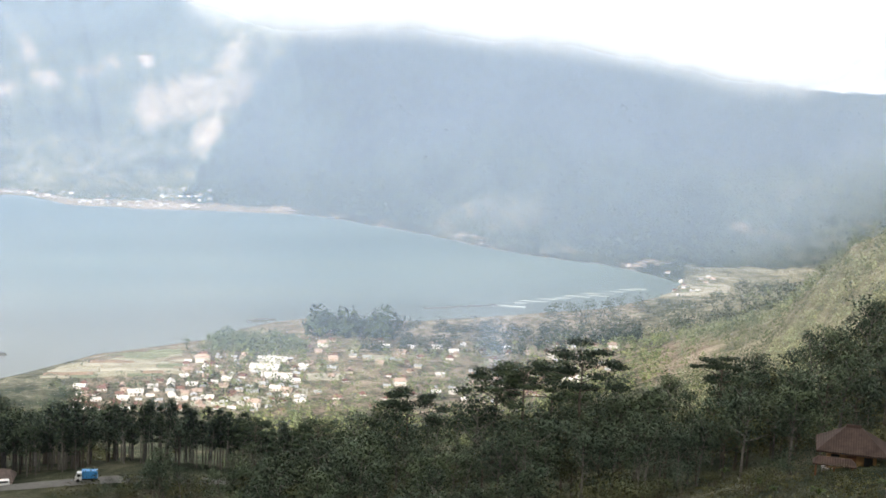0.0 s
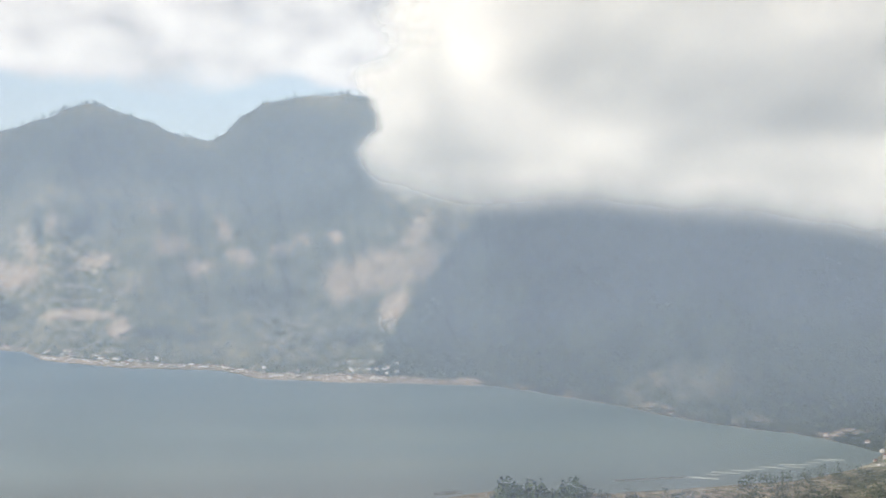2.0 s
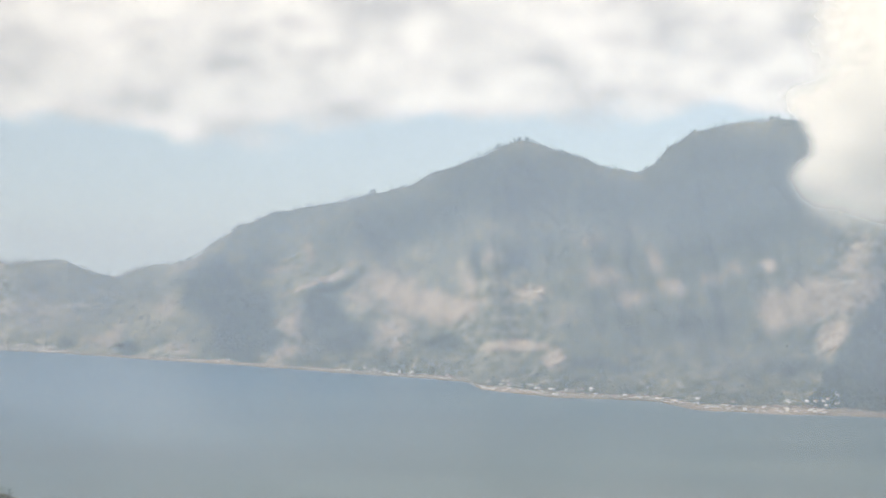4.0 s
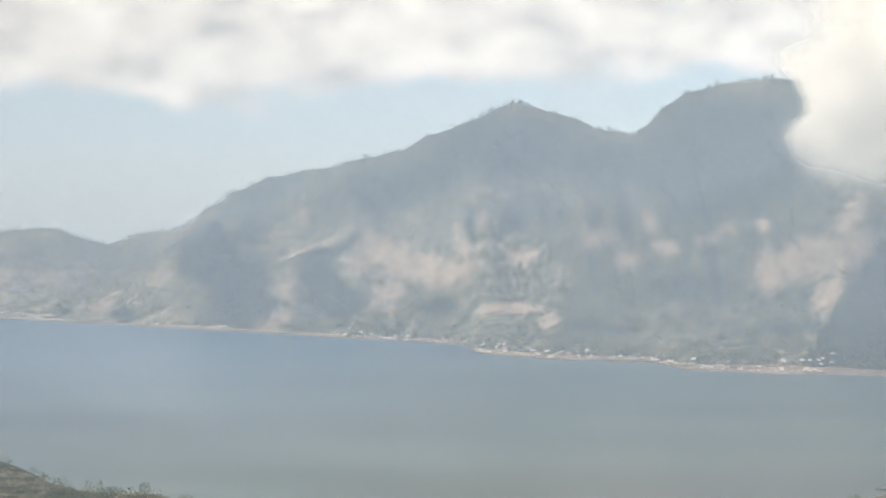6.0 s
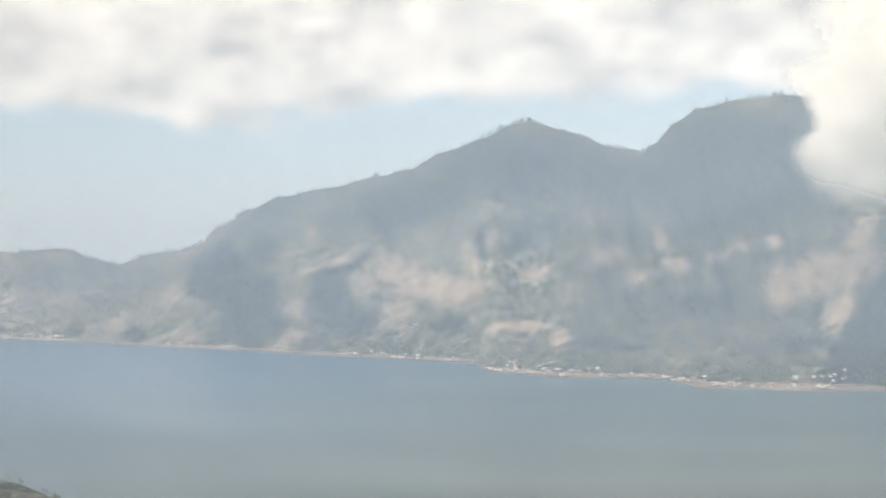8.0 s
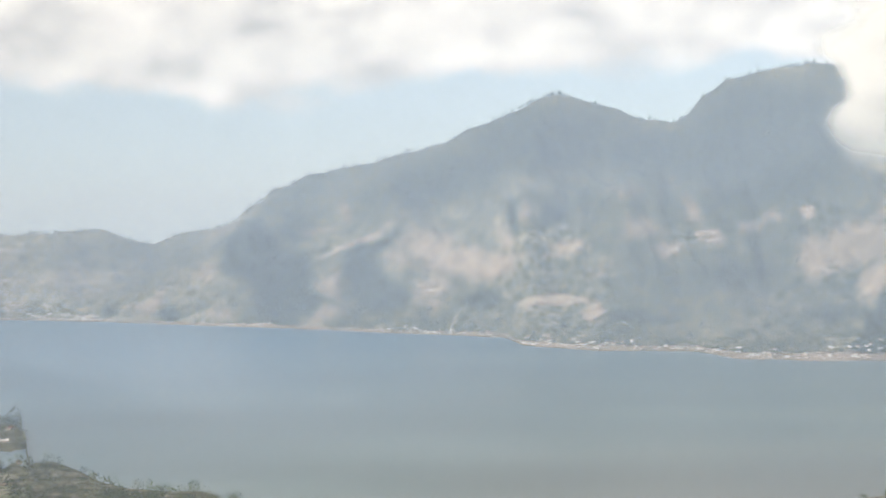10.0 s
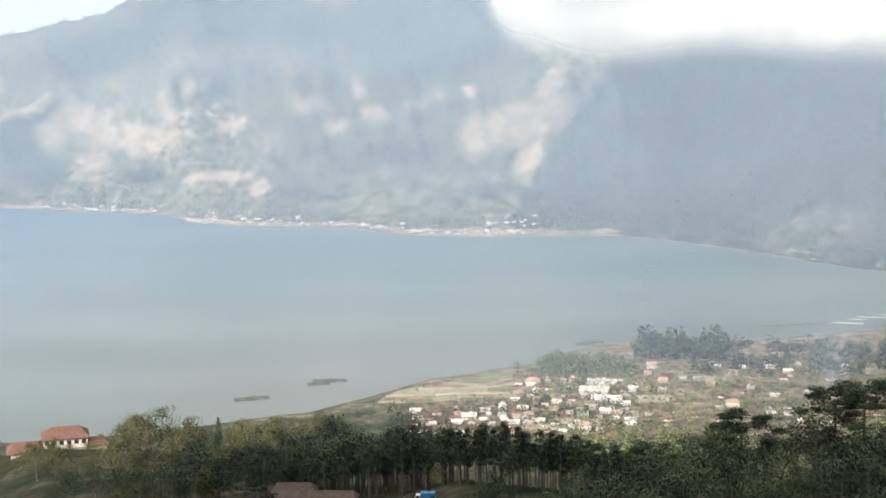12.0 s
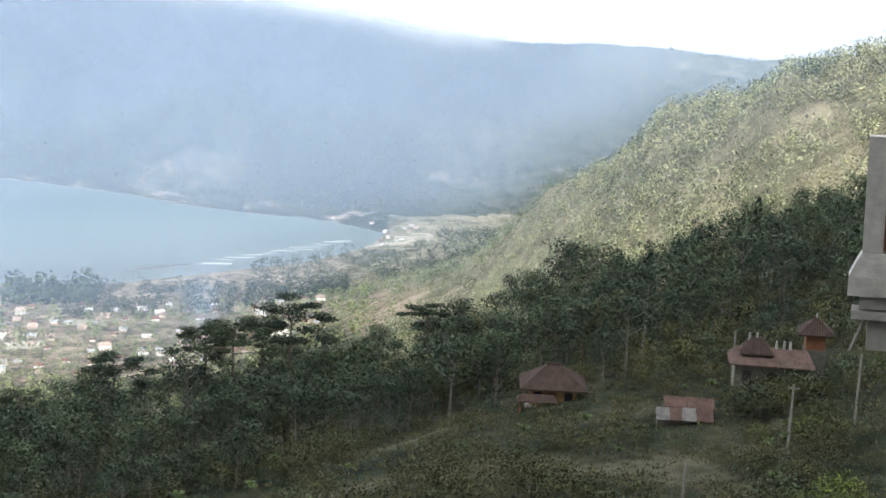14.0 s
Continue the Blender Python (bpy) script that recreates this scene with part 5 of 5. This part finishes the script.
def roadside_house():
    t = thing("house", "long low roadside house with weathered brown roofs and pink walls", "house")
    part("wall", Shape().box(-9.5, 9.5, -2.6, 2.6, -2.5, 2.5), PLASTER_PINK, t)
    part("roof", Shape().roof(-10.4, 10.4, -3.6, 3.6, 2.5, 2.2, 1.2), TILE_DUSTY, t)
    part("rear_wall", Shape().box(-11.5, -1.5, 3.2, 7.6, -2.5, 3.1), PLASTER_PINK, t)
    part("rear_roof", Shape().roof(-12.3, -0.7, 2.5, 8.3, 3.1, 2.0, 1.4), TILE_DUSTY, t)
    for x in (-7.4, -3.2, 1.0):
        # dark panel in place of the shade inside the opening
        part("doorway", Shape().box(x - 1.1, x + 1.1, -2.7, -2.5, 0.1, 2.1), DARK_FILL, t)
    for x in (-5.3, -1.1, 4.6, 7.4):
        part("window", Shape().box(x - 0.5, x + 0.5, -2.68, -2.5, 0.9, 1.9), GLASS_DARK, t)
    for x in (-9.3, -6.2, -3.1, 0.0, 3.1):
        part("post", Shape().box(x - 0.1, x + 0.1, -3.4, -3.2, -2.0, 2.45), TIMBER, t)
    t.matrix_basis = pose(*spot(-1.0, 345, 0.6), 0, 0, -8)


def pavilion(az, r, turn):
    """A house with two-stepped red hipped roof and ochre walls."""
    t = thing("house", "village house with rust-red stepped hip roof and ochre walls", "house")
    part("plinth", Shape().box(-4.0, 4.0, -3.4, 3.4, -3.0, 0.5), CONCRETE, t)
    part("wall", Shape().box(-3.4, 3.4, -2.8, 2.8, 0.5, 3.3), PLASTER_OCHRE, t)
    part("roof", Shape().roof(-5.0, 5.0, -4.3, 4.3, 3.3, 2.9, 4.0, 0.22), TILE_OLD, t)
    part("ridge_cap", Shape().box(-1.1, 1.1, -0.22, 0.22, 6.0, 6.5, 0.08), TILE_OLD, t)
    part("porch_roof", Shape().roof(-5.4, 0.6, -6.6, -4.2, 2.0, 0.9, 0.8, 0.15), TILE_OLD, t)
    for x in (-4.9, -2.4, 0.1):
        part("post", Shape().box(x - 0.12, x + 0.12, -6.3, -6.06, -2.5, 1.95), TIMBER, t)
    part("door", Shape().box(-0.6, 0.6, -2.88, -2.75, 0.5, 2.6), TIMBER, t)
    for x in (-2.3, 2.3):
        part("window", Shape().box(x - 0.6, x + 0.6, -2.86, -2.75, 1.3, 2.6), DARK_FILL, t)
    t.matrix_basis = pose(*spot(az, r, -0.5), 0, 0, turn)


def compound():
    t = thing("house", "long low house with faded red roof and roof finials", "house")
    part("wall", Shape().box(-4.8, 4.8, -2.6, 2.6, -2, 5.0), CONCRETE_OLD, t)
    part("roof", Shape().roof(-5.6, 5.6, -3.6, 3.6, 5.0, 1.7, 1.0, 0.2), TILE_FADED, t)
    part("upper_roof", Shape().roof(-4.2, 0.2, -2.2, 2.2, 6.2, 1.9, 1.5, 0.2), TILE_OLD, t)
    for x in (-3.0, -2.0, 0.6, 1.6, 2.4):
        part("finial", Shape().box(x - 0.2, x + 0.2, -0.2, 0.2, 6.4, 7.7 if x > 0 else 8.6, 0.08), CONCRETE, t)
    for x in (-3.2, 0, 3.2):
        part("window", Shape().box(x - 0.6, x + 0.6, -2.68, -2.55, 2.6, 4.0), DARK_FILL, t)
    t.matrix_basis = pose(*spot(43.4, 190), 0, 0, -38)
    s = thing("pavilion", "small raised pavilion with red pyramid roof", "pavilion")
    part("base", Shape().box(-1.5, 1.5, -1.5, 1.5, -2, 6.0), CONCRETE_OLD, s)
    part("wall", Shape().box(-1.3, 1.3, -1.3, 1.3, 6.0, 8.3), TIMBER, s)
    part("roof", Shape().roof(-2.4, 2.4, -2.4, 2.4, 8.3, 2.1, 2.2, 0.2), TILE_OLD, s)
    part("finial", Shape().box(-0.12, 0.12, -0.12, 0.12, 10.3, 11.0, 0.05), CONCRETE, s)
    s.matrix_basis = pose(*spot(45.05, 196, -1.7), 0, 0, -40)


def lean_to_shed():
    t = thing("shed", "low shed patched with rusted and grey sheet roofing", "shed")
    part("wall", Shape().box(-3.4, 3.4, -1.6, 1.8, -2, 2.2), CONCRETE_OLD, t)
    sheets = ((-3.6, -1.9, SHEET_OLD), (-1.85, -0.3, RUST_OLD), (-0.25, 1.5, SHEET_OLD), (1.55, 3.7, RUST_OLD))
    for k, (x0, x1, m) in enumerate(sheets):
        z = 2.3 + 0.05 * k
        part("roof_sheet", Shape().add([(x0, -2.6, z), (x1, -2.6, z), (x1, 0.0, z + 1.0), (x0, 0.0, z + 1.0), (x0, -2.6, z - 0.06), (x1, -2.6, z - 0.06), (x1, 0, z + 0.94), (x0, 0, z + 0.94)],
                                       [(0, 1, 2, 3), (7, 6, 5, 4), (0, 4, 5, 1), (1, 5, 6, 2), (2, 6, 7, 3), (3, 7, 4, 0)]), m, t)
    for x0, x1 in ((-2.6, 0.4), (0.45, 3.9)):
        part("roof_sheet", Shape().add([(x0, 0.05, 3.4), (x1, 0.05, 3.4), (x1, 2.4, 4.2), (x0, 2.4, 4.2), (x0, 0.05, 3.34), (x1, 0.05, 3.34), (x1, 2.4, 4.14), (x0, 2.4, 4.14)],
                                       [(0, 1, 2, 3), (7, 6, 5, 4), (0, 4, 5, 1), (1, 5, 6, 2), (2, 6, 7, 3), (3, 7, 4, 0)]), RUST_OLD, t)
    t.matrix_basis = pose(*spot(40.1, 180, -1.5), 0, 0, -36)


def utility_pole(az, r, h, arms=True):
    t = thing("utility_pole", "grey wooden utility pole with a crossarm" if arms else "plain weathered grey pole on the slope", "pole", "utility poles")
    part("shaft", Shape().tube([(0, 0, -1), (0, 0, h)], [0.17, 0.11], 8), POLE_GREY, t)
    if arms:
        part("crossarm", Shape().box(-0.65, 0.65, -0.06, 0.06, h - 0.5, h - 0.38), POLE_GREY, t)
        for x in (-0.55, 0.0, 0.55):
            part("insulator", Shape().tube([(x, 0, h - 0.38), (x, 0, h - 0.2)], [0.05, 0.04], 6), POLE_GREY, t)
    t.matrix_basis = pose(*spot(az, r), 0, 0.8, -az)


def hotel():
    t = thing("hotel", "white two-storey hotel under broad red tiled roofs", "hotel")
    part("wall", Shape().box(-10, 9, -6, 6, -5, 9.0), PLASTER_WHITE, t)
    part("roof", Shape().roof(-11, 10, -7.5, 7.5, 9.0, 4.0, 4.5, 0.3), TILE_RED, t)
    part("lower_wall", Shape().box(-24, -10, -7, 4, -6, 4.2), PLASTER_WHITE, t)
    part("lower_roof", Shape().roof(-26, -9, -8.5, 5.5, 4.2, 3.6, 4.0, 0.3), TILE_RED, t)
    part("wing", Shape().box(9, 17, -5, 4, -5, 4.6), PLASTER, t)
    part("wing_roof", Shape().roof(8.6, 18.2, -6.2, 5.2, 4.6, 2.6, 2.0, 0.3), TILE_BROWN, t)
    part("balcony", Shape().box(-9.5, 8.5, -7.6, -6.0, 4.6, 5.7), PLASTER_WHITE, t)
    for k in range(6):
        for z in (1.2, 6.0):
            x = -8.6 + 3.2 * k
            part("window", Shape().box(x - 0.9, x + 0.9, -6.1, -5.95, z, z + 1.9), GLASS_DARK, t)
    t.matrix_basis = pose(*spot(-11.0, 640, -3.0), 0, 0, 12)


def truck():
    t = thing("truck", "small blue cargo truck with white cab on the road", "truck")
    part("cargo_box", Shape().box(-1.0, 2.6, -1.0, 1.0, 0.95, 2.7, 0.03), BLUE_PAINT, t)
    cab = part("cab", Shape().add([(-2.6, -0.95, 0.5), (-1.05, -0.95, 0.5), (-1.05, 0.95, 0.5), (-2.6, 0.95, 0.5),
                                   (-2.6, -0.95, 1.3), (-1.05, -0.95, 1.3), (-1.05, 0.95, 1.3), (-2.6, 0.95, 1.3),
                                   (-2.1, -0.85, 2.2), (-1.05, -0.85, 2.2), (-1.05, 0.85, 2.2), (-2.1, 0.85, 2.2)],
                                  [(0, 3, 2, 1), (0, 1, 5, 4), (1, 2, 6, 5), (2, 3, 7, 6), (3, 0, 4, 7), (4, 5, 9, 8), (5, 6, 10, 9), (6, 7, 11, 10), (7, 4, 8, 11), (8, 9, 10, 11)]), WHITE_PAINT, t)
    part("windscreen", Shape().add([(-2.6, -0.8, 1.36), (-2.6, 0.8, 1.36), (-2.16, 0.74, 2.12), (-2.16, -0.74, 2.12)], [(0, 1, 2, 3)]), GLASS_DARK, cab)
    part("side_window", Shape().box(-2.1, -1.3, -0.97, -0.9, 1.4, 2.0), GLASS_DARK, cab)
    part("chassis", Shape().box(-2.3, 2.5, -0.7, 0.7, 0.5, 0.95), DARK_FILL, t)
    for x in (-1.9, 1.6):
        for y in (-0.85, 0.85):
            part("wheel", Shape().tube([(x, y - 0.12, 0.42), (x, y + 0.12, 0.42)], [0.42, 0.42], 14), RUBBER, t)
    t.matrix_basis = pose(*spot(3.5, 332, 0.25), 0, 0, -6)


def parked_van(az, r, turn):
    t = thing("van", "white parked van by the roadside house", "van")
    part("body", Shape().add([(-2.1, -0.85, 0.35), (2.1, -0.85, 0.35), (2.1, 0.85, 0.35), (-2.1, 0.85, 0.35), (-2.1, -0.85, 1.0), (2.1, -0.85, 1.1), (2.1, 0.85, 1.1), (-2.1, 0.85, 1.0),
                              (-1.2, -0.75, 1.75), (2.0, -0.75, 1.8), (2.0, 0.75, 1.8), (-1.2, 0.75, 1.75)],
                             [(0, 3, 2, 1), (0, 1, 5, 4), (1, 2, 6, 5), (2, 3, 7, 6), (3, 0, 4, 7), (4, 5, 9, 8), (5, 6, 10, 9), (6, 7, 11, 10), (7, 4, 8, 11), (8, 9, 10, 11)]), WHITE_PAINT, t)
    part("side_window", Shape().box(-0.9, 1.7, -0.83, -0.78, 1.15, 1.65), GLASS_DARK, t)
    for x in (-1.4, 1.4):
        for y in (-0.8, 0.8):
            part("wheel", Shape().tube([(x, y - 0.1, 0.33), (x, y + 0.1, 0.33)], [0.33, 0.33], 12), RUBBER, t)
    t.matrix_basis = pose(*spot(az, r, 0.05), 0, 0, turn)


def ribbon(name, centre, width, mat, label, lift=0.12):
    """A road laid over the land along (bearing, distance) points."""
    a, r = np.array([c[0] for c in centre], float), np.array([c[1] for c in centre], float)
    s = np.linspace(0, 1, 120)
    a, r = np.interp(s, np.linspace(0, 1, len(a)), a), np.interp(s, np.linspace(0, 1, len(r)), r)
    offs = np.linspace(-width / 2, width / 2, 5)
    A, R = np.repeat(a[:, None], 5, 1), r[:, None] + offs[None]
    z = land(A, R)[0]
    z = z.mean(axis=1, keepdims=True) * 0.6 + z * 0.4 + lift
    pts = np.stack([R * np.sin(np.radians(A)), R * np.cos(np.radians(A)), z], -1).reshape(-1, 3)
    me = smooth(grid_mesh(name, pts, 120, 5))
    me.materials.append(mat)
    return tagged(new(name, me), label, "road", kind="structure")


ribbon("road", [(-9, 350), (-4, 341), (0, 335), (4, 332), (9, 332), (13, 333)], 6.0, ASPHALT, "narrow worn asphalt road along the slope", 0.25)
roadside_house()
pavilion(34.65, 207, -32)
compound()
lean_to_shed()
for az, r, h, arms in ((44.35, 160, 8.6, True), (46.85, 170, 8.8, False), (40.3, 132, 5.0, False), (41.9, 205, 7.0, False)):
    utility_pole(az, r, h, arms)
hotel()
truck()
parked_van(0.15, 338, 4)


def terrace_building():
    """Corner of a bare concrete building with a corbel and a timber window."""
    t = thing("building", "unfinished concrete building corner with a timber window frame", "building")
    part("pillar", Shape().box(0.0, 0.34, 0, 0.5, -2.05, 0.0), CONCRETE_NEW, t)
    part("corbel", Shape().add([(0.0, -0.02, -2.0), (1.9, -0.02, -2.0), (1.9, 0.52, -2.0), (0, 0.52, -2.0), (-0.08, -0.05, -2.15), (1.9, -0.05, -2.15), (1.9, 0.55, -2.15), (-0.08, 0.55, -2.15),
                                (-0.20, -0.08, -2.42), (1.9, -0.08, -2.42), (1.9, 0.6, -2.42), (-0.20, 0.6, -2.42), (-0.20, -0.08, -2.74), (1.9, -0.08, -2.74), (1.9, 0.6, -2.74), (-0.20, 0.6, -2.74)],
                               [(0, 1, 2, 3)] + [(4 * i + k, 4 * i + 4 + k, 4 * i + 4 + (k + 1) % 4, 4 * i + (k + 1) % 4) for i in range(3) for k in range(4)] + [(15, 14, 13, 12)]), CONCRETE_NEW, t)
    part("slab", Shape().box(0.0, 5, 0.05, 4, -2.98, -2.74), CONCRETE, t)
    part("lintel", Shape().box(0.34, 5, 0.02, 0.5, -0.28, 0.0), TIMBER, t)
    win = part("window", Shape().box(0.345, 0.46, 0.06, 0.2, -1.95, -0.3).box(1.7, 1.82, 0.06, 0.2, -1.95, -0.3).box(0.46, 1.7, 0.06, 0.2, -1.95, -1.84), TIMBER, t, "brown timber frame")
    part("pane", Shape().box(0.47, 1.69, 0.11, 0.13, -1.83, -0.3), GLASS_DARK, win)
    part("wall", Shape().box(0.34, 5, 0.3, 4, -2.0, -0.3), CONCRETE, t)
    part("ledge", Shape().box(-0.12, 5, 0.0, 0.6, -3.16, -3.02), CONCRETE, t)
    part("lower_wall", Shape().box(0.16, 5, 0.15, 4, -3.72, -3.16), CONCRETE, t)
    part("brace", Shape().tube([(-0.1, 0.1, -3.75), (0.1, 0.1, -3.2)], [0.03, 0.03], 6), POLE_GREY, t)
    part("foundation", Shape().box(0.8, 5, 0.5, 4, -18, -3.72), CONCRETE, t)
    r, az = 25.0, 46.42
    t.matrix_basis = pose(r * math.sin(radians(az)), r * math.cos(radians(az)), EYE.z - r * math.tan(radians(4.1)), 0, -1.5, -az)


terrace_building()

# ---- fields and fish cages ----


def field_plot(az0, az1, r0, r1, mat, label, lift=0.35, name="field"):
    A, R = np.meshgrid(np.linspace(az0, az1, 10), np.linspace(r0, r1, 4))
    z = np.maximum(land(A, R)[0], LAKE + 0.6) + lift
    top = np.stack([R * np.sin(np.radians(A)), R * np.cos(np.radians(A)), z], -1).reshape(-1, 3)
    low = top - np.array([0, 0, 0.9])
    sh = Shape()
    i = np.arange(40).reshape(4, 10)
    quads = np.stack([i[:-1, :-1], i[:-1, 1:], i[1:, 1:], i[1:, :-1]], -1).reshape(-1, 4).tolist()
    rim = list(i[0]) + list(i[1:, -1]) + list(i[-1, -2::-1]) + list(i[-2:0:-1, 0])
    sides = [(rim[k], rim[(k + 1) % len(rim)], rim[(k + 1) % len(rim)] + 40, rim[k] + 40) for k in range(len(rim))]
    sh.add(np.concatenate([top, low]), quads + sides)
    return single(name, sh, mat, label, "field", group="lakeside fields")


F = np.random.default_rng(3)
CROPS = ((FIELD_PALE, "pale stubble strip field by the lake"), (FIELD_GREEN, "green crop strip field by the lake"),
         (FIELD_YELLOW, "straw-coloured strip field by the lake"), (FIELD_SOIL, "brown tilled strip field by the lake"))
for k in range(13):
    r0 = 1232 + k * 10.5
    a, end = 1.6 + k * 0.16, 6.5 + 1.3 * F.random()
    while a < end - 0.3:
        wide = F.uniform(0.9, 2.4)
        m, lab = CROPS[int(F.choice(4, p=[.35, .3, .25, .1]))]
        if r0 + 10 < float(shore_dist(np.array([a]), NEAR_SHORE)[0]) - 8:
            field_plot(a, min(a + wide - 0.06, end), r0, r0 + 8.5, m, lab, 0.3 + 0.2 * F.random())
        a += wide
for k in range(7):
    r0 = 1745 + 22 * k
    a = 24.2 + 0.28 * k
    while a < 29.2:
        wide = F.uniform(0.7, 1.5)
        m, lab = CROPS[int(F.choice(4, p=[.45, .35, .15, .05]))]
        if r0 + 20 < float(shore_dist(np.array([a]), NEAR_SHORE)[0]) - 4:
            field_plot(a, min(a + wide - 0.05, 29.4), r0, r0 + 19, m, lab, 0.4)
        a += wide
for k in range(15):
    r0 = 1415 + 19 * k
    for a in np.arange(-33.5 + F.random(), -27.2, 1.7):
        m, lab = CROPS[int(F.choice(4, p=[.12, .3, .28, .3]))]
        field_plot(a, a + 1.6, r0, r0 + 14, m, "terraced dry field on the headland slope", 0.6, "terrace")
for a, r0, w in ((9.2, 1150, 1.9), (7.6, 1120, 1.8), (12.3, 1225, 1.6), (14.6, 1310, 1.6), (11.2, 1175, 1.2)):
    field_plot(a, a + w, r0, r0 + 22, FIELD_PALE, "pale open plot among the village houses", 0.5)


def fish_cage(w, d, n, m, frame_mat, label, group):
    t = thing("fish_cage", label, "fish cage", group)
    for k in range(n + 1):
        x = -w / 2 + w * k / n
        part("beam", Shape().box(x - 0.35, x + 0.35, -d / 2, d / 2, -0.2, 0.45), frame_mat, t)
    for k in range(m + 1):
        y = -d / 2 + d * k / m
        part("walkway", Shape().box(-w / 2, w / 2, y - 0.4, y + 0.4, -0.15, 0.5), frame_mat, t)
    part("net", Shape().box(-w / 2 + 0.4, w / 2 - 0.4, -d / 2 + 0.4, d / 2 - 0.4, -0.4, 0.12), NET, t)
    return t


DARK_CAGE = Kind(fish_cage(26, 14, 5, 3, RAFT, "dark floating fish cage raft on the lake", "fish cages"))
PALE_CAGE = Kind(fish_cage(34, 4, 4, 1, RAFT_PALE, "pale floating fish cage row on the lake", "fish cages"))


def on_lake(az, el):
    r = DROP / math.tan(radians(el))
    return (r * math.sin(radians(az)), r * math.cos(radians(az)), LAKE + 0.05)


for row, (el, a0, a1) in enumerate(((12.95, -19.2, -16.4), (13.25, -18.6, -15.9), (13.6, -19.2, -15.6), (13.95, -18.9, -15.5), (14.25, -18.0, -15.3))):
    for k in range(4):
        if (row + k) % 5 != 4:
            DARK_CAGE.put(on_lake(a0 + (a1 - a0) * k / 3.4, el + 0.02 * k), 18 + 4 * row, 0.95)
for az, el in ((-3.8, 13.46), (-3.3, 13.42), (-0.8, 12.96), (-0.1, 12.86), (-0.6, 12.84), (10.2, 11.5), (10.55, 11.44), (0.9, 13.95), (-0.3, 14.3), (-1.4, 14.4)):
    DARK_CAGE.put(on_lake(az, el), -az + 5, 0.8)
for k in range(15):
    az = 20.6 + 0.36 * k
    PALE_CAGE.put(on_lake(az + F.normal() * 0.1, 10.32 - 0.062 * k + F.normal() * 0.06), -az + F.normal() * 5, 0.35 + 0.35 * F.random())
for k in range(7):
    az = 17.3 + 0.45 * k
    DARK_CAGE.put(on_lake(az, 10.72 - 0.045 * k), -az, 0.55)
